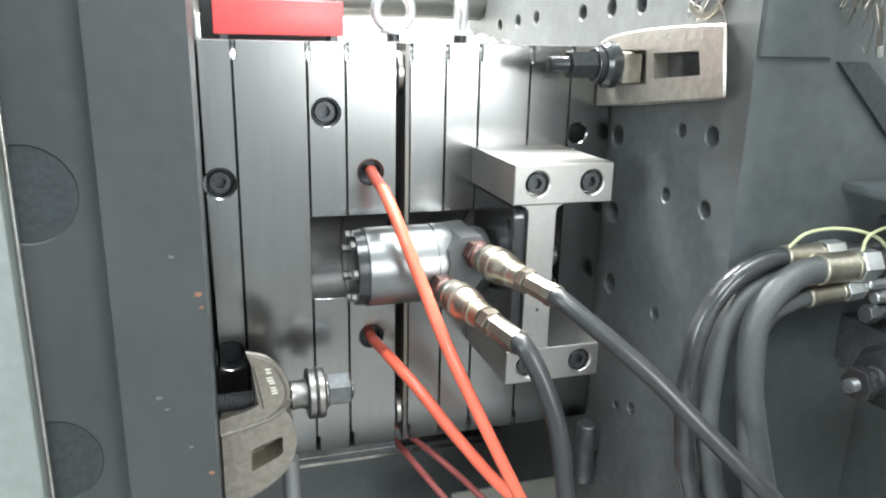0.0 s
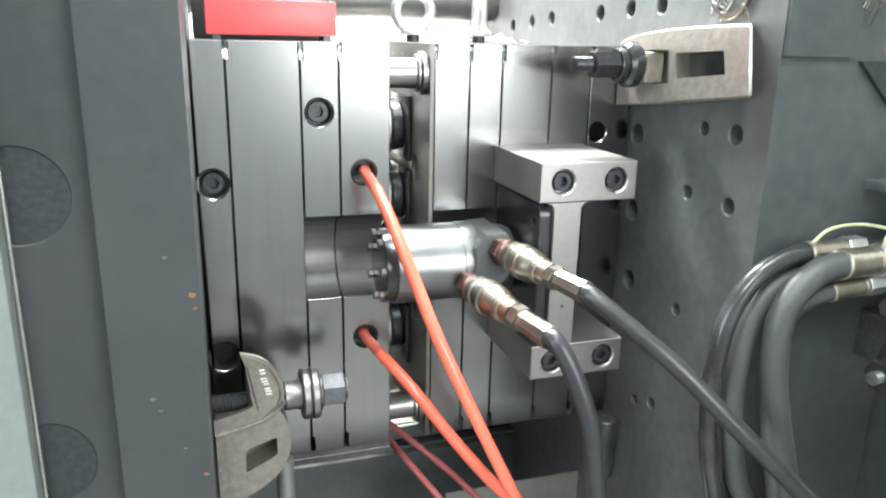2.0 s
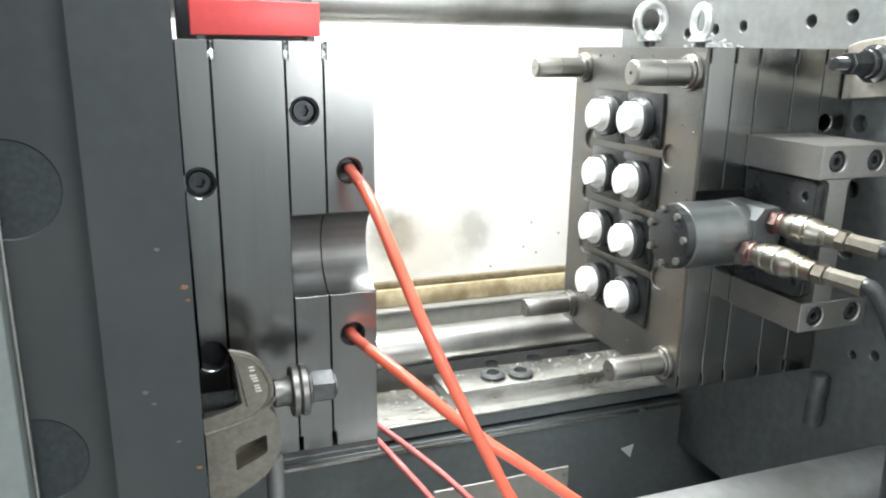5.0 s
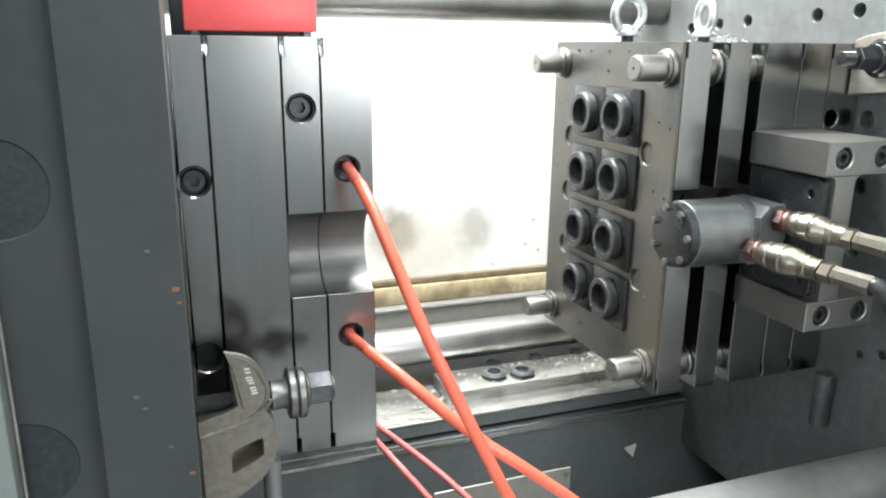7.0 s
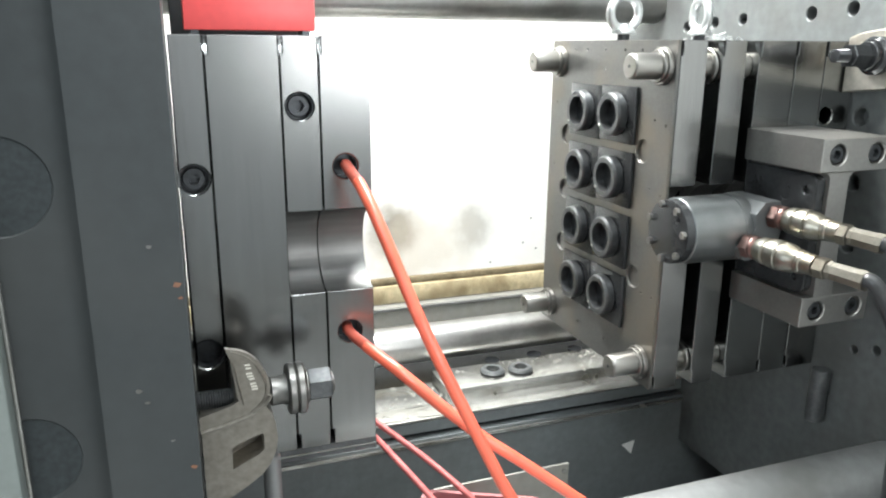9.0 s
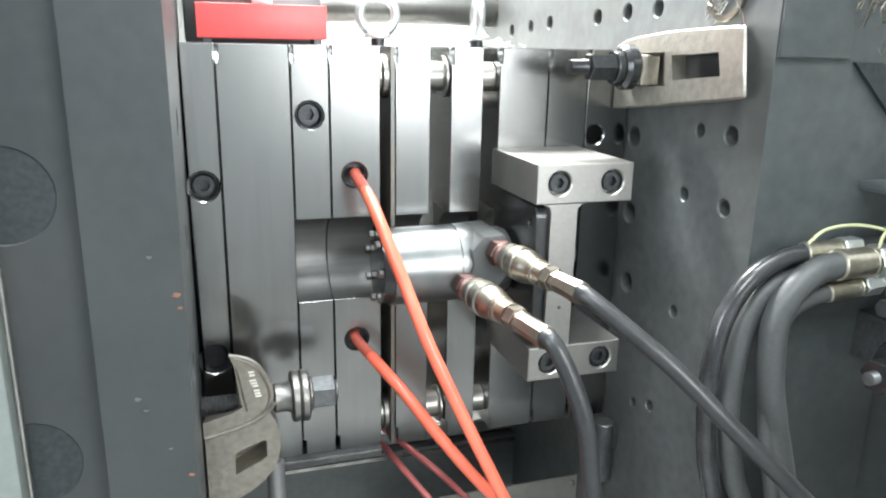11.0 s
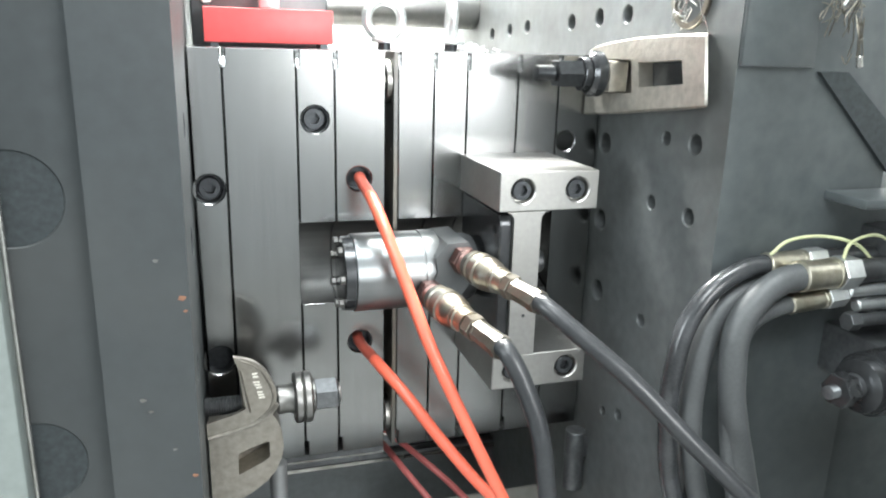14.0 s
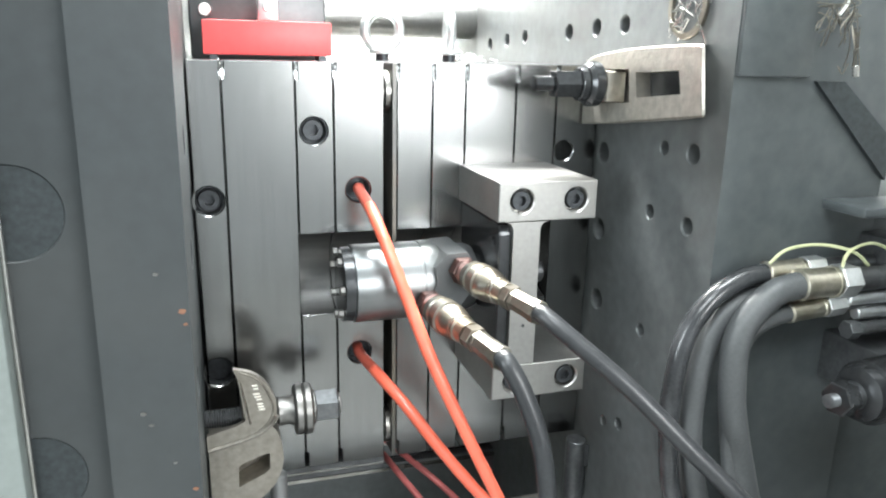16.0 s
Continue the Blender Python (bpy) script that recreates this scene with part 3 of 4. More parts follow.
    cyl(bm, (-0.113, 0.069, H + 0.055), (-0.113, 0.056, H + 0.055), 0.006, 16, 0.001)
    part("lug_body", bm, NICKEL, lug)


def hose_thing(points, r, mat, label, name="hose"):
    ob = thing(name, points[0], label, "hose")
    # the end by the bore is darker, its shade put into the colour
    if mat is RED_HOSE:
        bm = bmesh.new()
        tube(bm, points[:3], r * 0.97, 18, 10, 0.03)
        part("hose_end", bm, SHADED_RED, ob, "red hose end in a shaded red")
        bm = bmesh.new()
        w = (Vector(points[2]) - Vector(points[1])).normalized()
        tube(bm, [Vector(points[2]) - w * 0.006] + points[2:], r, 18, 10, 0.03)
    else:
        bm = bmesh.new()
        tube(bm, points, r, 18, 10, 0.03)
    part("tube", bm, mat, ob)
    return ob


RED_LABEL = "glossy red air hose plugged into the mould"


def red_hoses():
    hose_thing([(-0.021, 0.03, 0.326), (-0.029, -0.005, 0.331), (-0.025, -0.05, 0.318), (-0.020, -0.085, 0.296), (-0.004, -0.12, 0.242),
                (0.013, -0.15, 0.188), (0.044, -0.17, 0.115), (0.080, -0.185, 0.036), (0.110, -0.19, -0.026), (0.13, -0.19, -0.12)], 0.0063, RED_HOSE, RED_LABEL, "red_hose")
    lower = hose_thing([(-0.027, 0.03, 0.140), (-0.030, -0.005, 0.141), (-0.019, -0.05, 0.134), (0.003, -0.09, 0.112), (0.032, -0.12, 0.074),
                        (0.064, -0.14, 0.034), (0.093, -0.15, 0.001), (0.138, -0.16, -0.054), (0.19, -0.16, -0.12)], 0.0063, RED_HOSE, RED_LABEL, "red_hose")
    for pts in ([(0.0, 0.13, -0.022), (0.027, 0.106, -0.04), (0.082, 0.047, -0.076), (0.119, -0.007, -0.103), (0.16, -0.041, -0.146), (0.183, -0.059, -0.201)],
                [(-0.006, 0.11, -0.03), (0.015, 0.087, -0.045), (0.029, 0.028, -0.049), (0.058, -0.025, -0.077), (0.079, -0.05, -0.105), (0.113, -0.059, -0.184)]):
        hose_thing(pts, 0.0042, DULL_RED, "dull red thin hose hanging under the mould", "thin_hose")
    return lower


# ---- left clamp ----
def left_clamp():
    c = thing("mould_clamp", (-0.165, -0.08, 0.0), "forged steel mould clamp bolted to the platen", "clamp")
    y0, y1 = -0.100, -0.045
    # lower leg with a window
    bm = bmesh.new()
    leg = [(-0.199, 0.090), (-0.180, 0.094), (-0.152, 0.102), (-0.138, 0.112), (-0.132, 0.103), (-0.128, 0.090), (-0.1265, 0.073), (-0.129, 0.059), (-0.135, 0.046), (-0.144, 0.035), (-0.158, 0.025), (-0.178, 0.014), (-0.188, -0.03), (-0.199, -0.03)]
    drilled(bm, leg, "y", y0 + 0.004, y1, [([(-0.172, 0.046), (-0.1715, 0.069), (-0.167, 0.0725), (-0.1425, 0.0805), (-0.1405, 0.079), (-0.1405, 0.0625), (-0.147, 0.0575)], 0.03)])
    part("leg", bm, FORGED, c)
    # half-moon web that sweeps down to the platen
    outer = spline([(-0.172, 0, 0.177), (-0.154, 0, 0.171), (-0.141, 0, 0.159), (-0.133, 0, 0.141), (-0.132, 0, 0.130), (-0.136, 0, 0.118), (-0.152, 0, 0.106), (-0.180, 0, 0.098), (-0.200, 0, 0.094)], 4)
    inner = [(-0.200, 0.109), (-0.170, 0.117), (-0.1625, 0.121), (-0.1635, 0.129), (-0.168, 0.165)]
    bm = bmesh.new()
    prism(bm, [(p.x, p.z) for p in outer] + inner, "y", y0, y0 + 0.006)
    part("web", bm, FORGED, c)
    bm = bmesh.new()
    box(bm, -0.166, -0.146, y0 + 0.0062, y1, 0.104, 0.140, 0.003)
    part("neck", bm, FORGED, c)
    bm = bmesh.new()
    tube(bm, [(p.x - 0.004, y0 - 0.0002, p.z - 0.001) for p in outer[2:24:3]], 0.0011, 6, 2)
    tube(bm, [(-0.166, y0 - 0.0002, 0.163), (-0.160, y0 - 0.0002, 0.129), (-0.158, y0 - 0.0002, 0.117)], 0.0011, 6, 2)
    part("web_rim", bm, FORGED, c)
    bm = bmesh.new()
    tube(bm, [(p.x + 0.0006, y0 + 0.001, p.z - 0.001) for p in outer[18:]], 0.0028, 8, 2)
    part("rib", bm, FORGED, c)
    # worn stamped marks
    rnd = random.Random(2)
    for k, z in enumerate((0.158, 0.1545, 0.149, 0.146, 0.143, 0.138, 0.135, 0.132)):
        bm = bmesh.new()
        x = -0.1560 + 0.0009 * k
        box(bm, x + rnd.random() * 0.0012, x + 0.0062, y0 - 0.0008, y0 + 0.0005, z - 0.0008, z + 0.0007)
        part("stamped_mark", bm, MARK, c)
    # stud, washers and hexagon head
    zb = 0.1165
    bm = bmesh.new()
    rows = [(0, 0.009)]
    for k in range(14):
        rows += [(0.0006 + k * 0.0024, 0.0098), (0.0018 + k * 0.0024, 0.0084)]
    rows += [(0.036, 0.0095), (0.0385, 0.0095)]
    lathe(bm, (-0.2014, -0.078, zb), (1, 0, 0), rows, 20)
    part("threaded_stud", bm, DARK_STEEL, c)
    bm = bmesh.new()
    lathe(bm, (-0.131, -0.078, zb), (1, 0, 0), [(0, 0.013), (0.002, 0.015), (0.012, 0.0145), (0.0175, 0.0165)], 24)
    part("neck_ring", bm, WORN, c)
    for x, r in ((-0.1132, 0.0262), (-0.1042, 0.0265)):
        bm = bmesh.new()
        cyl(bm, (x, -0.078, zb), (x + 0.0088, -0.078, zb), r, 36, 0.0018)
        part("washer", bm, WORN, c)
    bm = bmesh.new()
    cyl(bm, (-0.0952, -0.078, zb + 0.001), (-0.0920, -0.078, zb + 0.001), 0.0185, 24, 0.002)
    part("collar", bm, WORN, c)
    bm = bmesh.new()
    lathe(bm, (-0.0919, -0.078, zb + 0.001), (1, 0, 0), [(0, 0.0165), (0.0005, 0.0175), (0.022, 0.0175), (0.0238, 0.0155)], 6, math.pi / 6)
    part("hexagon_head", bm, DARK_STEEL, c)
    bm = bmesh.new()
    cyl(bm, (-0.0680, -0.078, zb + 0.001), (-0.0655, -0.078, zb + 0.001), 0.011, 20, 0.0008)
    part("stud_end", bm, WORN, c)
    # spacer pipe below
    bm = bmesh.new()
    cyl(bm, (-0.130, -0.052, -0.25), (-0.130, -0.052, 0.030), 0.0095, 28, 0.002)
    part("support_pipe", bm, DULL_TIE, c, "grey support pipe")


# ---- moving side ----
def moving_platen():
    platen = thing("moving_platen", (0.36, 0.16, -0.28), "dark oily cast platen drilled with threaded holes", "machine platen")
    bm = bmesh.new()
    rim = [(-0.234, -0.28), (0.58, -0.28), (0.58, 0.80), (-0.234, 0.80)]
    holes = [(-0.188, 0.388, 0.0095, 0.025), (-0.124, 0.319, 0.0075, 0.02), (-0.190, 0.318, 0.0085, 0.02), (-0.127, 0.188, 0.007, 0.02),
             (-0.018, 0.367, 0.012, 0.02), (-0.021, 0.277, 0.012, 0.02), (-0.028, 0.191, 0.012, 0.02), (-0.066, 0.048, 0.006, 0.02),
             (0.37, 0.490, 0.009, 0.03), (0.297, 0.496, 0.009, 0.03), (0.230, 0.500, 0.009, 0.03), (0.090, 0.504, 0.0095, 0.03),
             (0.019, 0.508, 0.0095, 0.03), (-0.044, 0.510, 0.0095, 0.03), (-0.14, 0.388, 0.007, 0.02), (-0.10, 0.06, 0.007, 0.02)]
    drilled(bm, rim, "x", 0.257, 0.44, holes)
    casting = part("casting", bm, PLATEN_LIT, platen)
    # the outer side takes the darker colour that holds its shade
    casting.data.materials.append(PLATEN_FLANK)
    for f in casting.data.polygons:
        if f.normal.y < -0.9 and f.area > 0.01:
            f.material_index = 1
    # wire mesh lump and machined boss by the top
    bm = bmesh.new()
    annulus(bm, (0.2568, -0.160, 0.523), (-1, 0, 0), 0.030, 0.024, 0.004, 36)
    part("boss_ring", bm, DARK_ZINC, platen)
    rnd = random.Random(9)
    bm = bmesh.new()
    for k in range(26):
        y, z = -0.160 + rnd.uniform(-0.026, 0.026), 0.524 + rnd.uniform(-0.02, 0.02)
        tube(bm, [(0.254, y, z), (0.252, y + rnd.uniform(-0.012, 0.012), z + rnd.uniform(-0.012, 0.012)), (0.254, y + rnd.uniform(-0.02, 0.02), z + rnd.uniform(-0.02, 0.02))], 0.0006, 4, 3)
    part("swarf", bm, RAIL, platen, "curled metal swarf")
    # near side plate, step and machine body behind the platen
    bm = bmesh.new()
    box(bm, 0.4405, 0.80, -0.226, 0.55, -0.28, 0.345, 0.004)
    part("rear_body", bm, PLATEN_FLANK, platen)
    bm = bmesh.new()
    box(bm, 0.372, 0.50, -0.285, -0.2345, 0.341, 0.350, 0.002)
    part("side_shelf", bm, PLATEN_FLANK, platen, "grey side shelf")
    bm = bmesh.new()
    box(bm, 0.2575, 0.3335, -0.2395, -0.2342, 0.462, 0.795, 0.001)
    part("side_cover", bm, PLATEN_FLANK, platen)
    # thin dark slab for the diagonal shading on the side
    bm = bmesh.new()
    prism(bm, [(0.342, 0.4585), (0.374, 0.4585), (0.440, 0.405), (0.440, 0.366)], "y", -0.2385, -0.2342)
    part("shade_band", bm, PLATEN_SHADE, platen, "dark diagonal band of painted shade")
    return platen


def swarf_bundle():
    """Tangle of fine wires hanging at the platen's side."""
    t = thing("wire_tangle", (0.36, -0.25, 0.50), "tangle of grey loose wires hanging from the platen", "wires")
    rnd = random.Random(12)
    bm = bmesh.new()
    for k in range(16):
        c = Vector((0.345 + rnd.gauss(0, 0.009), -0.25 + rnd.gauss(0, 0.005), 0.512 + rnd.gauss(0, 0.012)))
        pts = [c + Vector((rnd.gauss(0, 0.009), rnd.gauss(0, 0.004), rnd.gauss(0, 0.011))) for _ in range(4)]
        tube(bm, pts, 0.0005, 5, 4)
    for k in range(6):
        x = 0.352 + rnd.gauss(0, 0.006)
        tube(bm, [(x + 0.01, -0.25, 0.505), (x + 0.012 + rnd.gauss(0, 0.004), -0.25, 0.488), (x + 0.014 + rnd.gauss(0, 0.004), -0.25, 0.472)], 0.0005, 5, 4)
    part("strand_tangle", bm, DARK_ZINC, t)["kind"] = "stuff"
    bm = bmesh.new()
    cyl(bm, (0.371, -0.25, 0.473), (0.373, -0.25, 0.463), 0.003, 12, 0.0005)
    part("plug", bm, RAIL, t)
    bm = bmesh.new()
    tube(bm, [(0.345, -0.25, 0.515), (0.36, -0.245, 0.53), (0.37, -0.2342, 0.54)], 0.0015, 6, 4)
    part("lead", bm, WHITE_WIRE, t)
    return t


LEG_X, LEG_Y = 0.2425, -0.030


def moving_half():
    half = thing("mould_half", (0.15, 0.16, 0), "ground steel mould half with cores on the moving platen", "mould")
    part("plate", mould_plate(0.092, 0.152, True, []), STEEL, half)
    part("plate", mould_plate(0.152, 0.202, True, []), STEEL, half)
    part("plate", mould_plate(0.202, 0.256, False, [(0.215, 0.368, 0.0115, 0.05), (0.222, 0.12, 0.0115, 0.05)], True, False), STEEL, half)
    # guide pins
    for y in (0.027, 0.295):
        for z in (0.433, 0.032):
            bm = bmesh.new()
            r = 0.0163
            lathe(bm, (0.092, y, z), (-1, 0, 0), [(0, r), (0.130, r), (0.1305, r - 0.0007), (0.1335, r - 0.0007), (0.134, r), (0.170, r - 0.0002), (0.1722, r - 0.0010), (0.1735, r - 0.0028)], 36)
            pin = part("guide_pin", bm, PIN, half, "polished guide pin")
            bm = bmesh.new()
            cyl(bm, (-0.0814, y, z), (-0.0822, y, z), 0.0022, 12)
            part("centre_hole", bm, BOLT, pin)
    # rod below
    bm = bmesh.new()
    cyl(bm, (LEG_X, LEG_Y, -0.076), (LEG_X, LEG_Y, 0.005), 0.0128, 28, 0.001)
    part("support_leg", bm, DARK_STEEL, half, "round steel support leg")
    bm = bmesh.new()
    box(bm, LEG_X + 0.004, 0.2565, LEG_Y - 0.010, LEG_Y + 0.010, -0.03, 0.000, 0.001)
    part("leg_hanger", bm, DARK_STEEL, half)
    # spacer rods seen between the plates
    for y, z in ((0.10, 0.40), (0.22, 0.40), (0.10, 0.06), (0.22, 0.06)):
        bm = bmesh.new()
        cyl(bm, (0.050, y, z), (0.094, y, z), 0.009, 18)
        part("ejector_rod", bm, PIN, half)
    return half


def core_positions():
    return [(y, 0.364 - 0.0877 * k + (0.002 if y < 0.16 else 0)) for k in range(4) for y in (0.118, 0.205)]


def stripper_plate(half):
    """First moving plate: sleeves round the cores, bushes and screw holes; it slides out to push the caps off."""
    bm = mould_plate(0.014, 0.054, True, [])
    p = part("stripper_plate", bm, STEEL, half)
    x = 0.014
    # face sheet with holes and cavity slot
    bm = bmesh.new()
    small = [(y, z, 0.0018, 0.004) for y, z in
             ((0.075, 0.452), (0.115, 0.452), (0.165, 0.452), (0.215, 0.452), (0.250, 0.452), (0.165, 0.425), (0.115, 0.425), (0.012, 0.36), (0.036, 0.365),
              (0.012, 0.27), (0.036, 0.275), (0.302, 0.37), (0.312, 0.28), (0.302, 0.27), (0.012, 0.13), (0.036, 0.13), (0.302, 0.18), (0.312, 0.10), (0.25, 0.05), (0.2, 0.03), (0.12, 0.03))]
    bores = [(y, z, 0.015, 0.004) for y in (0.058, 0.265) for z in (0.322, 0.235, 0.147)]
    drilled(bm, [(0.0005, 0.0005), (D - 0.0005, 0.0005), (D - 0.0005, H - 0.0005), (0.0005, H - 0.0005)], "x", x - 0.0045, x - 0.0003, small + bores[:1] + bores[2:3] + bores[3:], 16)
    part("face_sheet", bm, STEEL_FACE, p, "milled steel face with small holes")
    for y in (0.027, 0.295):
        for z in (0.433, 0.032):
            bm = bmesh.new()
            annulus(bm, (x - 0.0046, y, z), (-1, 0, 0), 0.0235, 0.0166, 0.007, 32, 0.001)
            part("guide_bush", bm, PIN, p)
            bm = bmesh.new()
            annulus(bm, (x - 0.0118, y, z), (-1, 0, 0), 0.0205, 0.0166, 0.004, 32, 0.001)
            part("bush_collar", bm, PIN, p)
    for k, (y, z) in enumerate(core_positions()):
        bm = bmesh.new()
        box(bm, x - 0.0095, x - 0.0046, y - 0.0432, y + 0.0432, z - 0.0385, z + 0.0385, 0.0015)
        part("core_block", bm, OILED, p, "dark oily core insert block")
        bm = bmesh.new()
        annulus(bm, (x - 0.0096, y, z), (-1, 0, 0), 0.0300, 0.0210, 0.0150, 36, 0.0025)
        part("sleeve", bm, DARK_RING, p, "dark stripper sleeve")
        bm = bmesh.new()
        cyl(bm, (x - 0.0096, y, z), (x - 0.0110, y, z), 0.0211, 28)
        part("core_seat", bm, BOLT, p)
        bm = bmesh.new()
        lathe(bm, (x - 0.0258, y + 0.0175, z - 0.016), (-1, 0, 0), [(0, 0.002), (0.0008, 0.0016), (0.0012, 0.0006)], 10)
        part("dowel", bm, PIN, p)
    return p


def second_plate(half):
    p = part("backing_plate", mould_plate(0.054, 0.092, True, []), STEEL, half)
    for y in (0.027, 0.295):
        for z in (0.433, 0.032):
            bm = bmesh.new()
            annulus(bm, (0.0538, y, z), (-1, 0, 0), 0.023, 0.0166, 0.004, 32, 0.001)
            part("guide_bush", bm, PIN, p)
    return p


def top_swarf():
    """Bright curls of swarf lying on the moving half beside its lifting eye."""
    t = thing("metal_swarf", (0.165, 0.17, H), "bright curled metal swarf lying on the mould top", "swarf")
    rnd = random.Random(21)
    bm = bmesh.new()
    for k in range(34):
        x, y, q = 0.150 + rnd.gauss(0, 0.011), 0.17 + rnd.gauss(0, 0.02), rnd.uniform(0, 6.28)
        r, lift = rnd.uniform(0.003, 0.006), rnd.uniform(0.002, 0.011)
        line = [(x + r * math.cos(q + 1.3 * i), y + r * math.sin(q + 1.3 * i), H + 0.0008 + lift * i / 4) for i in range(5)]
        tube(bm, line, 0.0007, 5, 3)
    part("curls", bm, NICKEL, t)["kind"] = "stuff"
    return t


def eye_bolt(base, turn, label):
    """Lifting eye: shank, shoulder and ring."""
    ob = thing("eye_bolt", base, label, "eye bolt", "lifting eyes of the mould")
    x, y, z = base
    bm = bmesh.new()
    cyl(bm, (x, y, z - 0.004), (x, y, z + 0.010), 0.0085, 20)
    part("shank", bm, BOLT, ob)
    bm = bmesh.new()
    lathe(bm, (x, y, z + 0.008), (0, 0, 1), [(0, 0.015), (0.0015, 0.017), (0.005, 0.0165), (0.009, 0.012), (0.014, 0.009)], 24)
    part("shoulder", bm, NICKEL, ob)
    bm = bmesh.new()
    c, s = math.cos(radians(turn)), math.sin(radians(turn))
    n, k = 36, 12
    rows = []
    for i in range(n):
        a = 2 * math.pi * i / n
        row = []
        for j in range(k):
            b = 2 * math.pi * j / k
            r = 0.0225 + 0.0064 * math.cos(b)
            u, w, d = r * math.cos(a), r * math.sin(a), 0.0062 * math.sin(b)
            row.append(bm.verts.new((x + u * c - d * s, y + u * s + d * c, z + 0.0365 + w)))
        rows.append(row)
    for i in range(n):
        for j in range(k):
            bm.faces.new((rows[i][j], rows[(i + 1) % n][j], rows[(i + 1) % n][(j + 1) % k], rows[i][(j + 1) % k]))
    part("ring", bm, NICKEL, ob)
    return ob


def motor_bracket():
    b = thing("motor_bracket", (0.14, -0.06, 0.12), "machined steel bracket shaped like an I", "bracket")
    bm = bmesh.new()
    drilled(bm, [(0.0865, 0.3155), (0.0865, 0.355), (0.193, 0.355), (0.193, 0.3155)], "y", -0.126, -0.0007,
            [(0.111, 0.336, 0.0125, 0.012), (0.170, 0.336, 0.0125, 0.012)], 28, 0.0009)
    part("top_flange", bm, BRACKET, b)
    bm = bmesh.new()
    r = 0.009
    fil = [(0.132 + r - r * math.sin(t), 0.3150 - r + r * math.cos(t)) for t in (math.pi / 2 * k / 6 for k in range(7))]
    out = [(0.132, 0.162), (0.132, 0.3060)] + [(0.132 + r - r * math.cos(t), 0.306 + r * math.sin(t)) for t in (math.pi / 2 * k / 6 for k in range(1, 7))]
    left = [(0.103 - r + r * math.cos(t), 0.306 + r * math.sin(t)) for t in (math.pi / 2 - math.pi / 2 * k / 6 for k in range(7))]
    prism(bm, out + left + [(0.103, 0.162)], "y", -0.1258, -0.088)
    part("web", bm, BRACKET, b)
    bm = bmesh.new()
    drilled(bm, [(0.0865, 0.124), (0.0865, 0.1615), (0.193, 0.1615), (0.193, 0.124)], "y", -0.126, -0.0007,
            [(0.111, 0.143, 0.0125, 0.012), (0.171, 0.143, 0.0125, 0.012)], 28, 0.0009)
    part("bottom_flange", bm, BRACKET, b)
    for x, z in ((0.111, 0.336), (0.170, 0.336), (0.111, 0.143), (0.171, 0.143)):
        socket_screw(b, (x, -0.1145, z), (0, -1, 0), 0.0102, 0.009)
    bm = bmesh.new()
    cyl(bm, (0.118, -0.1262, 0.205), (0.118, -0.1255, 0.205), 0.0018, 10)
    part("dowel_hole", bm, BOLT, b)
    # pin behind the web
    bm = bmesh.new()
    cyl(bm, (0.133, -0.045, 0.238), (0.172, -0.045, 0.238), 0.013, 20, 0.002)
    part("shaft_end", bm, DARK_STEEL, b)
    return b


def hydraulic_motor():
    y, z = -0.045, 0.238
    m = thing("hydraulic_motor", (0.0, y, z), "machined steel hydraulic motor with two ports", "hydraulic motor")
    bm = bmesh.new()
    lathe(bm, (-0.047, y, z), (1, 0, 0), [(0, 0.0405), (0.001, 0.0415), (0.070, 0.0415), (0.0705, 0.0408), (0.0725, 0.0408), (0.073, 0.0422), (0.088, 0.0422), (0.091, 0.0405)], 56)
    part("stator_body", bm, MOTOR, m)
    bm = bmesh.new()
    lathe(bm, (-0.0585, y, z), (1, 0, 0), [(0, 0.033), (0.001, 0.0395), (0.0112, 0.0400)], 48)
    part("end_cover", bm, OILED, m, "dark oily end cover")
    for k in range(7):
        a = 2 * math.pi * k / 7 + 0.35
        p = (-0.0586, y + 0.0345 * math.cos(a), z + 0.0345 * math.sin(a))
        bm = bmesh.new()
        hex_nut(bm, p, (p[0] - 0.005, p[1], p[2]), 0.0048)
        part("hexagon_bolt", bm, WORN, m)
    bm = bmesh.new()
    lathe(bm, (0.0395, y, z), (1, 0, 0), [(0, 0.036), (0.002, 0.0365), (0.040, 0.0365), (0.046, 0.034), (0.046, 0.024), (0.086, 0.024)], 40)
    part("housing", bm, SILVER, m)
    # square mounting flange with rounded corners
    bm = bmesh.new()
    y0, y1, z0, z1, r = -0.120, -0.0008, 0.1645, 0.3120, 0.012
    rim = []
    for cy, cz, a0 in ((y1 - 0.002, z1 - 0.002, 0), (y0 + r, z1 - r, 90), (y0 + r, z0 + r, 180), (y1 - 0.002, z0 + 0.002, 270)):
        q = r if cy < -0.05 else 0.002
        rim += [(cy + q * math.cos(radians(a0 + 15 * k)), cz + q * math.sin(radians(a0 + 15 * k))) for k in range(7)]
    drilled(bm, rim, "x", 0.0905, 0.1025, [(-0.104, 0.292, 0.005, 0.006), (-0.104, 0.184, 0.005, 0.006)], 16, 0.0012)
    part("mounting_flange", bm, OILED, m, "black oily mounting flange")
    # slanted manifold with a cut face
    bm = bmesh.new()
    prism(bm, [(0.012, 0.222), (0.030, 0.230), (0.036, 0.246), (0.034, 0.262), (0.046, 0.276), (0.068, 0.277), (0.077, 0.260), (0.074, 0.236), (0.052, 0.206), (0.024, 0.206)], "y", -0.090, -0.02)
    part("manifold", bm, SILVER, m, "silver painted port manifold")
    return m


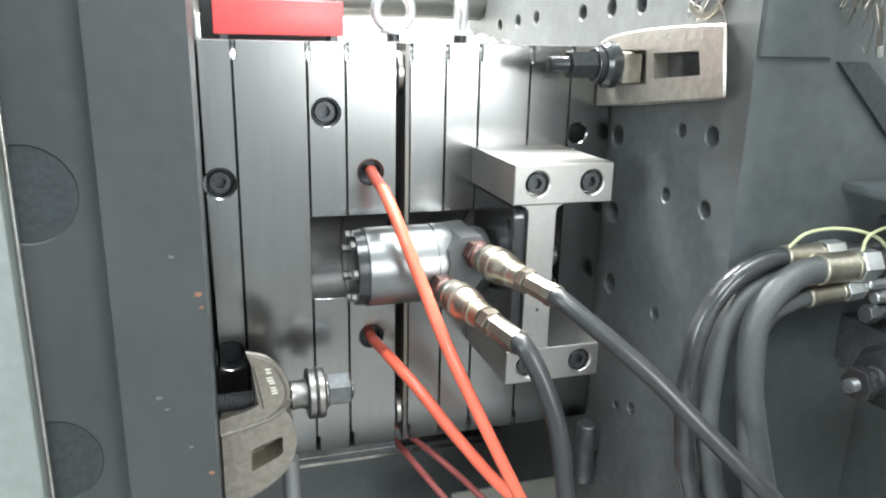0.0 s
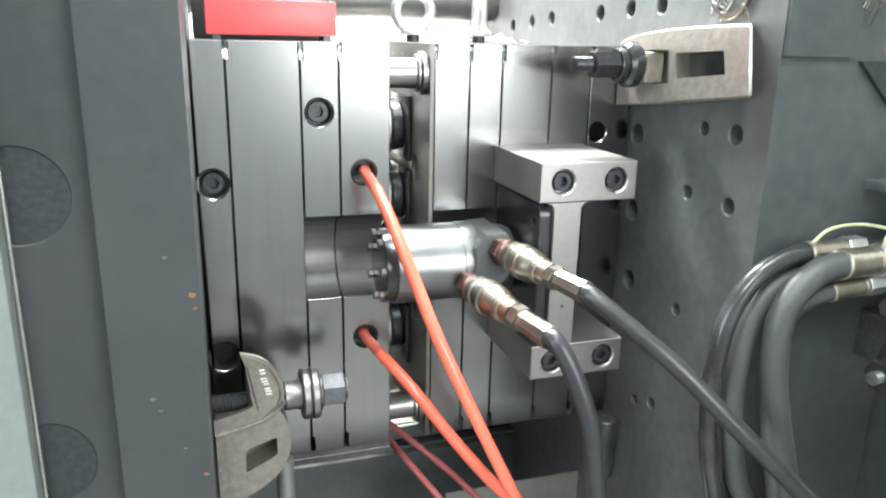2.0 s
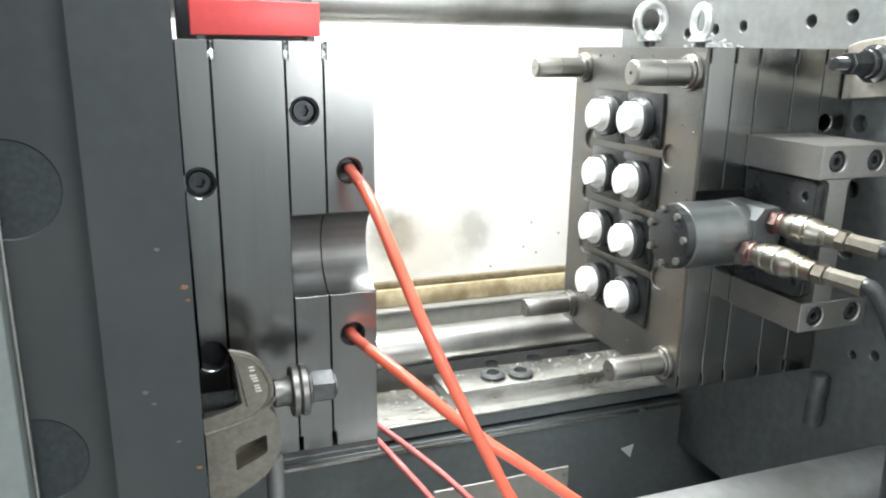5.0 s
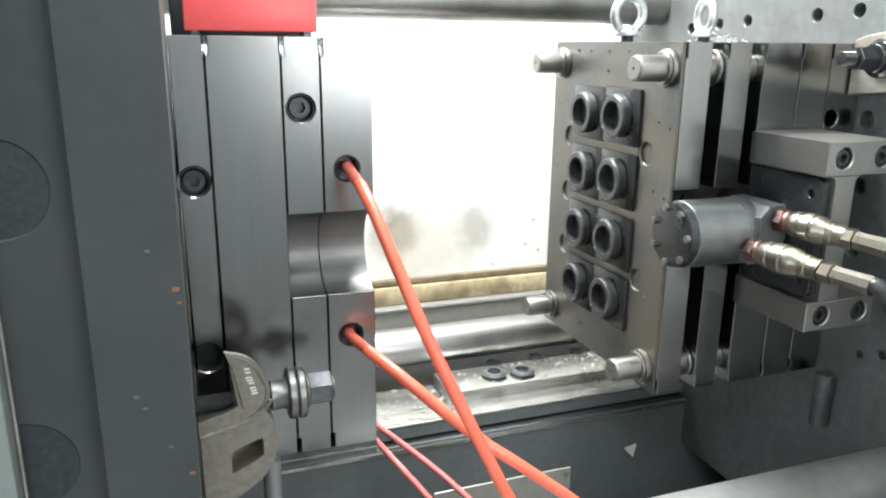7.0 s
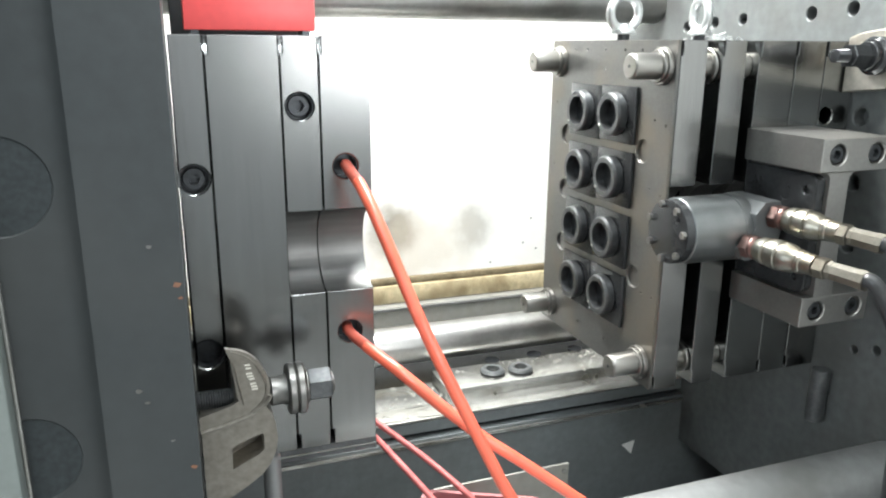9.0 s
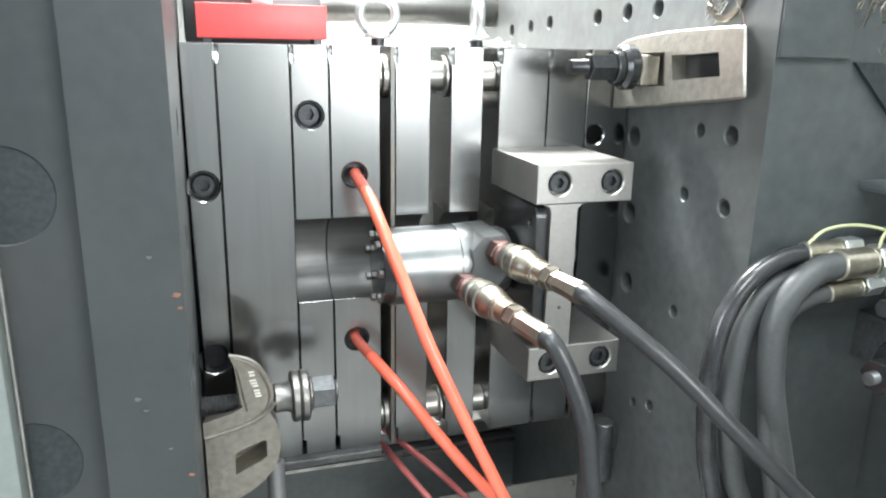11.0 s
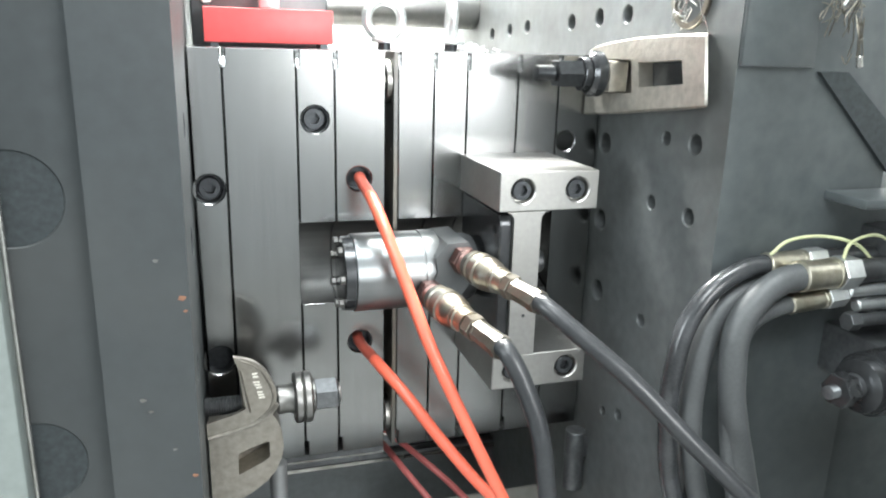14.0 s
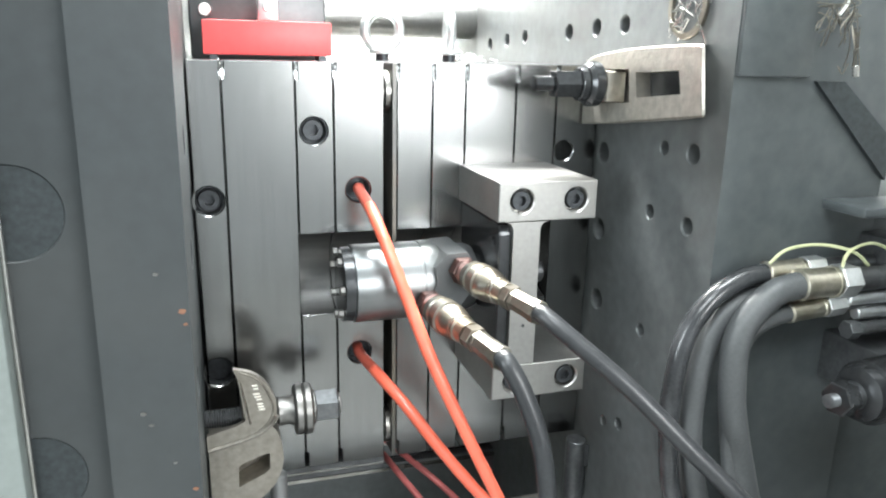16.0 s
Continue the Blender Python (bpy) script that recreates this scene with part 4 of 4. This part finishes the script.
def coupler(points, hose, label, name="hydraulic_hose"):
    """Quick coupler at a port, its crimped ferrule, and the black hose that hangs from it."""
    a, b = Vector(points[0]), Vector(points[1])
    w = (b - a).normalized()
    n = (b - a).length
    k = n * 0.50 / 0.048
    ob = thing(name, a, label, "hydraulic hose", "hydraulic hoses of the motor")
    bm = bmesh.new()
    hex_nut(bm, a - w * 0.006, a + w * 0.005, 0.0148)
    part("adapter_nut", bm, COPPER, ob, "reddish copper adapter")
    bm = bmesh.new()
    cyl(bm, a + w * 0.005, a + w * 0.012, 0.0142, 20, 0.002)
    part("lock_nut", bm, COPPER, ob)
    bm = bmesh.new()
    lathe(bm, a + w * 0.012, w, [(d * k * 1.06, r) for d, r in ((0, 0.0120), (0.004, 0.0155), (0.009, 0.0162), (0.0098, 0.0146), (0.0120, 0.0146), (0.0128, 0.0174), (0.0205, 0.0178),
                                 (0.0212, 0.0160), (0.0232, 0.0160), (0.0240, 0.0174), (0.0295, 0.0162), (0.0320, 0.0138), (0.0390, 0.0134), (0.0396, 0.0122), (0.048, 0.0120))], 32)
    sleeve = part("coupler_sleeve", bm, ZINC, ob, "yellow zinc quick coupler sleeve")
    # dark rings deepen the grooves, shade put into their colour
    for d, r in ((0.0109, 0.0151), (0.0222, 0.0164), (0.0355, 0.0142)):
        bm = bmesh.new()
        annulus(bm, a + w * (0.012 + (d - 0.0008) * k * 1.06), w, r, r - 0.002, 0.0016 * k, 28, 0.0003)
        part("groove_shade", bm, DARK_ZINC, sleeve)
    bm = bmesh.new()
    hex_nut(bm, a + w * n * 0.62, a + w * n * 0.71, 0.0125)
    part("coupler_nut", bm, DARK_ZINC, ob)
    bm = bmesh.new()
    lathe(bm, a + w * n * 0.715, w, [(0, 0.0100), (0.001, 0.0108), (0.005, 0.0108), (0.0055, 0.0103), (n * 0.285 - 0.006, 0.0108), (n * 0.285 - 0.0055, 0.0116), (n * 0.285 + 0.002, 0.0112)], 8)
    part("ferrule", bm, FERRULE, ob, "crimped zinc ferrule")
    bm = bmesh.new()
    tube(bm, [b - w * 0.006] + [b + w * 0.010] + [Vector(p) for p in hose], 0.0084, 20, 10, 0.02)
    part("hose_tube", bm, HOSE_RUBBER, ob, "black rubber hose")
    return ob


def side_hose(hose, fit, r, label, mat=None):
    """Black hose with a crimped end fitting at the machine's side."""
    ob = thing("machine_hose", hose[0], label, "hydraulic hose", "hydraulic hoses at the platen")
    a, b = Vector(fit[0]), Vector(fit[1])
    w = (b - a).normalized()
    n = (b - a).length
    bm = bmesh.new()
    tube(bm, [a + w * 0.004] + hose, r, 20, 10, 0.03)
    part("hose_tube", bm, mat or RUBBER, ob)
    bm = bmesh.new()
    lathe(bm, a, w, [(0, r * 1.08), (0.001, r * 1.2), (0.004, r * 1.2), (0.0045, r * 1.14), (n * 0.56, r * 1.14), (n * 0.565, r * 1.2), (n * 0.62, r * 1.2)], 14)
    part("ferrule", bm, CRIMP, ob, "bright crimped zinc ferrule")
    bm = bmesh.new()
    hex_nut(bm, a + w * n * 0.64, a + w * n * 0.95, r * 1.3)
    part("union_nut", bm, NICKEL, ob)
    bm = bmesh.new()
    cyl(bm, a + w * n * 0.95, a + w * (n + 0.06), r * 0.95, 20, 0.001)
    part("pipe_stub", bm, DARK_STEEL, ob)
    return ob


def valve_block():
    v = thing("valve_block", (0.43, -0.27, 0.27), "dark oily valve block with pipe unions", "valve block")
    bm = bmesh.new()
    box(bm, 0.425, 0.52, -0.33, -0.2265, 0.235, 0.315, 0.004)
    part("block", bm, DARK_STEEL, v)
    for x, z in ((0.378, 0.262), (0.390, 0.247)):
        bm = bmesh.new()
        cyl(bm, (x, -0.275, z), (x + 0.05, -0.275, z), 0.006, 16, 0.001)
        part("pipe", bm, NICKEL, v)
    bm = bmesh.new()
    hex_nut(bm, (0.372, -0.285, 0.236), (0.384, -0.285, 0.236), 0.009)
    part("plug", bm, DARK_STEEL, v)
    bm = bmesh.new()
    cyl(bm, (0.384, -0.285, 0.236), (0.43, -0.285, 0.236), 0.006, 16)
    part("plug_pipe", bm, DARK_STEEL, v)
    return v


def stud_and_drum():
    d = thing("adjusting_screw", (0.36, -0.33, 0.19), "dark adjusting screw with a nut on a round drum", "adjusting screw")
    p = Vector((0.317, -0.33, 0.192))
    w = Vector((1, 0.12, 0.0)).normalized()
    bm = bmesh.new()
    rows = [(0, 0.004)]
    for k in range(5):
        rows += [(0.0005 + k * 0.0022, 0.0062), (0.0016 + k * 0.0022, 0.0052)]
    lathe(bm, p, w, rows, 18)
    part("screw_tip", bm, DARK_STEEL, d)
    bm = bmesh.new()
    hex_nut(bm, p + w * 0.010, p + w * 0.026, 0.0155)
    part("nut", bm, OILED, d)
    bm = bmesh.new()
    cyl(bm, p + w * 0.026, p + w * 0.034, 0.0125, 24, 0.001)
    part("neck", bm, DARK_STEEL, d)
    bm = bmesh.new()
    lathe(bm, p + w * 0.034, w, [(0, 0.016), (0.003, 0.024), (0.008, 0.0265), (0.012, 0.0265), (0.013, 0.029), (0.10, 0.029)], 36)
    part("drum", bm, OILED, d)
    bm = bmesh.new()
    box(bm, 0.40, 0.47, -0.335, -0.2265, 0.165, 0.215, 0.003)
    part("carrier", bm, DARK_STEEL, d)
    return d


def wires():
    obs = []
    for name, pts, mat, r, label in (
            ("earth_wire", [(0.300, -0.258, 0.297), (0.317, -0.26, 0.310), (0.354, -0.26, 0.312), (0.385, -0.27, 0.305), (0.410, -0.27, 0.284), (0.43, -0.26, 0.270)], WIRE, 0.0016, "yellow and green earth wire in a loop"),
            ("earth_wire", [(0.390, -0.272, 0.262), (0.372, -0.272, 0.284), (0.374, -0.272, 0.306), (0.399, -0.272, 0.314), (0.425, -0.27, 0.305), (0.44, -0.26, 0.29)], WIRE, 0.0016, "yellow and green earth wire in a loop"),
            ("signal_wire", [(0.372, -0.275, 0.267), (0.385, -0.275, 0.262), (0.398, -0.275, 0.256), (0.405, -0.275, 0.243), (0.425, -0.26, 0.24)], WHITE_WIRE, 0.0012, "thin white signal wire")):
        ob = thing(name, pts[0], label, "wire")
        bm = bmesh.new()
        tube(bm, pts, r, 8, 10)
        part("wire", bm, mat, ob)
        obs.append(ob)
    return obs


def right_clamp():
    c = thing("mould_clamp", (0.243, -0.1, 0.41), "forged steel mould clamp with a slot and a stud", "clamp")
    xf, ys, zs = 0.234, -0.070, 0.4475
    outline = [(-0.002, 0.399), (-0.002, 0.470), (-0.020, 0.4760), (-0.047, 0.480), (-0.101, 0.485), (-0.149, 0.4872), (-0.192, 0.4885), (-0.2155, 0.4885), (-0.2185, 0.4860),
               (-0.2285, 0.4290), (-0.2265, 0.4262), (-0.162, 0.4180), (-0.060, 0.4050)]
    slot = [(-0.117, 0.4365), (-0.112, 0.4610), (-0.186, 0.4655), (-0.192, 0.4440)]
    notch = [(-0.038, 0.4260), (-0.032, 0.4620), (-0.099, 0.4640), (-0.1045, 0.4300)]
    bm = bmesh.new()
    drilled(bm, outline, "x", xf, 0.2565, [(slot, 0.021), (notch, 0.016)], 28, 0.0018)
    for v in bm.verts:
        if v.co.x > 0.256 and v.co.y < -0.2:
            v.co.y += 0.030
    part("body", bm, FORGED_LIT, c)
    # a dark slab fills the slot in place of its deep shade
    bm = bmesh.new()
    prism(bm, [(u + (0.0004 if u < -0.15 else -0.0004), v) for u, v in inset(slot, 0.0003)], "x", xf + 0.0165, xf + 0.0208)
    part("slot_shade", bm, OILED, c, "dark slab for the shade in the slot")
    bm = bmesh.new()
    box(bm, xf - 0.010, xf + 0.012, -0.0745, -0.036, 0.429, 0.4610, 0.002)
    part("slide_block", bm, FORGED_LIT, c)
    bm = bmesh.new()
    cyl(bm, (0.199, ys, zs), (0.2165, ys, zs), 0.0235, 36, 0.004)
    part("washer", bm, OILED, c)
    bm = bmesh.new()
    cyl(bm, (0.191, ys, zs), (0.199, ys, zs), 0.0175, 30, 0.001)
    part("flange", bm, OILED, c)
    bm = bmesh.new()
    hex_nut(bm, (0.163, ys, zs), (0.191, ys, zs), 0.0150)
    part("nut", bm, OILED, c)
    bm = bmesh.new()
    rows = [(0, 0.0065)]
    for k in range(9):
        rows += [(0.0005 + k * 0.0024, 0.0082), (0.0017 + k * 0.0024, 0.0070)]
    lathe(bm, (0.141, ys, zs), (1, 0, 0), rows, 20)
    part("threaded_stud", bm, OILED, c)
    return c


def bottle_cap():
    """White flip-top cap: a band, a lid with a thumb recess below and a hinge bump above."""
    cap = thing("bottle_cap", (0.0, 0.0, 0.0), "glossy white plastic flip-top cap on its mould core", "bottle cap", "moulded caps")
    bm = bmesh.new()
    lathe(bm, (0.0005, 0, 0), (-1, 0, 0), [(0, 0.0225), (0.0006, 0.0240), (0.0135, 0.0240), (0.0142, 0.0232)], 48)
    part("shell", bm, CAP, cap)
    bm = bmesh.new()
    lathe(bm, (-0.0139, 0, 0), (-1, 0, 0), [(0, 0.0226), (0.0004, 0.0229), (0.0100, 0.0225), (0.0120, 0.0212), (0.0129, 0.0190), (0.0130, 0.0150)], 64)
    # thumb recess: a flat cut across the lid's lower near side
    cut = Vector((0, -0.34, -0.94)).normalized()
    for v in bm.verts:
        d = v.co.dot(cut)
        if d > 0.0150:
            v.co -= cut * (d - 0.0150)
    part("lid", bm, CAP, cap)
    bm = bmesh.new()
    box(bm, -0.0255, -0.0136, -0.0075, 0.0075, 0.0195, 0.0236, 0.0012)
    part("hinge", bm, CAP, cap)
    return cap


def rubber_rings():
    for x, y in ((0.318, 0.378), (0.371, 0.370)):
        o = thing("seal_ring", (x, y, -0.13), "black rubber ring lying on the oily rail", "seal ring", "rings on the rail")
        bm = bmesh.new()
        annulus(bm, (x, y, -0.1298), (0, 0, 1), 0.023, 0.0125, 0.010, 32, 0.004)
        part("ring", bm, RUBBER, o)


def pit_things():
    t = thing("splash_plate", (0.2, 0.055, -0.62), "dull beige sheet metal plate standing below the mould", "plate")
    bm = bmesh.new()
    box(bm, 0.092, 0.2995, 0.0545, 0.0580, -0.6195, -0.1270, 0.0008)
    part("sheet", bm, TRAY, t)
    bm = bmesh.new()
    lathe(bm, (0.292, 0.0544, -0.1375), (0, -1, 0), [(0, 0.0040), (0.001, 0.0037), (0.0020, 0.0016)], 14)
    part("rivet", bm, PIN, t)
    m = thing("sticker", (0.565, 0.282, -0.27), "small white triangular sticker on the pit wall", "sticker")
    bm = bmesh.new()
    prism(bm, [(0.545, -0.268), (0.572, -0.263), (0.566, -0.290)], "y", 0.2805, 0.2828)
    part("label", bm, CAP, m)


def basket():
    """Slotted plastic basket with a thick rounded rim, built about the middle of its rim."""
    w, d, r, seg = 0.0765, 0.054, 0.0175, 8
    loop = []
    for cx, cy, a0 in ((w - r, d - r, 0), (r - w, d - r, 90), (r - w, r - d, 180), (w - r, r - d, 270)):
        for k in range(seg + 1):
            a = radians(a0 + 90 * k / seg)
            loop.append((cx + r * math.cos(a), cy + r * math.sin(a)))
    line = []
    for p, q in zip(loop, loop[1:] + loop[:1]):
        n = max(1, round(math.hypot(q[0] - p[0], q[1] - p[1]) / 0.005))
        line += [(p[0] + (q[0] - p[0]) * k / n, p[1] + (q[1] - p[1]) * k / n) for k in range(n)]
    n = len(line)

    def shell(bm, z0, z1, s0, s1, thick, pick=lambda i: True):
        """Upright band between two heights; s0 and s1 scale the outline."""
        for i in range(n):
            if not pick(i):
                continue
            p, q = Vector((*line[i], 0)), Vector((*line[(i + 1) % n], 0))
            vs = []
            for z, sc in ((z0, s0), (z1, s1)):
                for c, f in ((p, 1), (q, 1), (q, 1 - thick), (p, 1 - thick)):
                    vs.append(bm.verts.new((c.x * sc * f, c.y * sc * f, z)))
            a, b, c, e, f, g, h, j = vs
            for quad in ((a, b, g, f), (b, c, h, g), (c, e, j, h), (e, a, f, j), (e, c, b, a), (f, g, h, j)):
                bm.faces.new(quad)
        bmesh.ops.remove_doubles(bm, verts=bm.verts, dist=1e-6)
        return bm

    t = thing("basket", (0, 0, 0), "dull red slotted plastic basket under the mould", "basket")
    part("rim", shell(bmesh.new(), -0.006, 0.0, 1.06, 1.06, 0.10), BASKET_RED, t)
    bm = shell(bmesh.new(), -0.020, -0.0061, 0.985, 0.995, 0.03)
    shell(bm, -0.105, -0.0201, 0.90, 0.985, 0.03, lambda i: i % 2 == 0)
    shell(bm, -0.130, -0.1051, 0.88, 0.90, 0.03)
    part("wall", bm, BASKET_RED, t, "slotted side wall")
    bm = bmesh.new()
    box(bm, -0.054, 0.054, -0.035, 0.035, -0.130, -0.127)
    part("bottom", bm, BASKET_RED, t)
    return t


# ---- build ----
OIL = material("oil_film", (0.40, 0.39, 0.35), 0.10, 0.6, 50, 0.1, 0.0, coat=1.0)
DARK_RING = material("worn_dark_sleeve", (0.085, 0.09, 0.094), 0.36, 0.75, 160, 0.15, 0.08, (0.08, 0.08, 0.08), 0.6, 30)

room()
add_shade_walls()
machine_bed()
rear_guard()
tie_bars()
fixed_platen()
door_post()
fixed_half()
red_block()
lower_hose = red_hoses()
left_clamp()
rubber_rings()
pit_things()
cap_basket = basket()

platen = moving_platen()
half = moving_half()
first_plate = stripper_plate(half)
next_plate = second_plate(half)
front_eye = eye_bolt((0.034, 0.161, H), 0, "bright galvanised eye bolt seen through its ring")
rear_eye = eye_bolt((0.122, 0.161, H), 80, "bright galvanised eye bolt turned edge-on")
swarf = top_swarf()
bracket = motor_bracket()
motor = hydraulic_motor()
upper_line = coupler([(0.062, -0.094, 0.259), (0.093, -0.215, 0.2525)],
                     [(0.116, -0.245, 0.234), (0.158, -0.275, 0.196), (0.204, -0.30, 0.147), (0.255, -0.32, 0.095), (0.297, -0.33, 0.049), (0.35, -0.33, -0.03)],
                     "black hydraulic hose on a zinc quick coupler")
lower_line = coupler([(0.027, -0.092, 0.2245), (0.050, -0.237, 0.222)],
                     [(0.064, -0.258, 0.195), (0.078, -0.268, 0.150), (0.086, -0.272, 0.096), (0.094, -0.272, 0.037), (0.10, -0.27, -0.05)],
                     "black hydraulic hose on a zinc quick coupler")
clamp = right_clamp()
side = [
    side_hose([(0.281, -0.25, 0.282), (0.247, -0.25, 0.263), (0.225, -0.25, 0.229), (0.217, -0.25, 0.185), (0.219, -0.247, 0.143), (0.228, -0.245, 0.081), (0.247, -0.244, 0.003), (0.25, -0.244, -0.15)],
              [(0.303, -0.25, 0.285), (0.370, -0.25, 0.2865)], 0.0095, "stiff glossy hydraulic hose bending down beside the platen", GLOSS_RUBBER),
    side_hose([(0.300, -0.272, 0.274), (0.276, -0.272, 0.255), (0.263, -0.272, 0.226), (0.267, -0.272, 0.169), (0.280, -0.272, 0.121), (0.301, -0.272, 0.056), (0.316, -0.272, 0.007), (0.32, -0.272, -0.15)],
              [(0.322, -0.272, 0.279), (0.387, -0.272, 0.280)], 0.0125, "thick dusty hydraulic hose bending down beside the platen"),
    side_hose([(0.280, -0.249, 0.258), (0.257, -0.248, 0.234), (0.247, -0.247, 0.197), (0.244, -0.247, 0.152), (0.249, -0.247, 0.103), (0.263, -0.247, 0.051), (0.278, -0.247, 0.003), (0.28, -0.247, -0.15)],
              [(0.322, -0.249, 0.266), (0.377, -0.249, 0.268)], 0.0105, "dusty hydraulic hose behind the others"),
    side_hose([(0.301, -0.27, 0.249), (0.278, -0.27, 0.237), (0.265, -0.27, 0.206), (0.266, -0.27, 0.160), (0.276, -0.27, 0.100), (0.296, -0.27, 0.015), (0.30, -0.27, -0.15)],
              [(0.317, -0.27, 0.252), (0.381, -0.27, 0.257)], 0.0082, "thin dark hydraulic hose beside the platen"),
]
valves = valve_block()
screw = stud_and_drum()
tangle = swarf_bundle()
leads = wires()
first_cap = bottle_cap()
caps = [first_cap] + [copy_thing(first_cap, pose(0, 0, 0)) for _ in range(7)]

# ---- movement ----
OPENING = [(0, 0.0), (0.8, 0.0), (1.1, 0.002), (1.5, 0.012), (1.75, 0.022), (2, 0.035), (2.2, 0.046), (2.3, 0.057), (2.4, 0.091), (2.5, 0.145), (2.6, 0.215),
           (2.7, 0.298), (2.8, 0.370), (2.9, 0.410), (3.0, 0.417), (4, 0.417), (6.5, 0.417), (9, 0.417), (9.1, 0.410), (9.2, 0.388), (9.4, 0.310),
           (9.6, 0.215), (9.8, 0.130), (10.0, 0.080), (10.3, 0.056), (10.8, 0.044), (11.3, 0.036), (11.4, 0.030), (11.5, 0.0225), (11.75, 0.008), (12, 0.001),
           (12.3, 0.0), (16, 0.0)]
EJECT = [(0, 0.0), (6.2, 0.0), (6.4, -0.006), (6.5, -0.0135), (6.6, -0.024), (6.7, -0.035), (6.8, -0.041), (9, -0.041), (11.1, -0.041), (11.3, -0.0375), (11.4, -0.0315),
         (11.5, -0.0235), (11.75, -0.0085), (12, -0.001), (12.3, 0.0), (16, 0.0)]
EJECT_REAR = [(0, 0.0), (6.3, 0.0), (6.5, -0.005), (6.6, -0.010), (6.7, -0.015), (6.8, -0.019), (9, -0.019), (11.3, -0.018), (11.5, -0.015), (11.75, -0.006), (12, 0.0), (16, 0.0)]


def value(rows, t):
    return float(np.interp(t, [r[0] for r in rows], [r[1] for r in rows]))


def motions():
    for ob in [platen, half, rear_eye, swarf, bracket, motor, upper_line, lower_line, clamp, valves, screw, tangle] + side + leads:
        x, y, z = ORIGIN[ob]
        walk(ob, [(t, pose(x + s, y, z)) for t, s in OPENING])
    walk(first_plate, [(t, pose(s, 0, 0)) for t, s in EJECT])
    walk(next_plate, [(t, pose(s, 0, 0)) for t, s in EJECT_REAR])
    both = sorted({t for t, _ in OPENING} | {t for t, _ in EJECT})
    x, y, z = ORIGIN[front_eye]
    walk(front_eye, [(t, pose(x + value(OPENING, t) + value(EJECT, t), y, z)) for t in both])
    # the lower red hose swings aside while the mould is open
    x, y, z = ORIGIN[lower_hose]
    walk(lower_hose, [(t, pose(x, y, z, 0, a, 0)) for t, a in ((0, 0), (2.1, 0), (2.25, -2), (2.4, -9), (2.55, -12), (9.3, -12), (10.2, -2), (11, 0), (16, 0))])
    # the basket is lifted under the mould and lowered again
    low, up = pose(0.113, -0.030, -0.489, 0, 0, -26), pose(0.120, -0.046, -0.1125, 0, 0, -26)
    walk(cap_basket, [(0, low), (7.0, low), (7.4, pose(0.116, -0.042, -0.150, 0, 0, -26)), (7.9, up), (9.2, up), (9.8, pose(0.113, -0.038, -0.21, 0, 0, -26)), (10.4, low), (16, low)])
    # caps ride on the cores until they are pushed off and drop into the bed
    for k, (cap, (y, z)) in enumerate(zip(caps, core_positions())):
        rows = [(t, pose(0.0 + value(OPENING, t) + value(EJECT, t), y, z)) for t in both if t <= 6.6]
        floor_z = -0.62 + 0.025
        x = value(OPENING, 6.6) + value(EJECT, 6.6)
        for i in range(1, 11):
            t = 6.6 + 0.05 * i
            drop = min(4.9 * max(0.05 * i - 0.017, 0) ** 2, z - floor_z)
            rows.append((t, pose(x - 0.16 * min(0.05 * i, 0.38), y, z - drop, 0, min(30, 4.0 * i), 0)))
        rows.append((16, rows[-1][1]))
        walk(cap, rows)


motions()
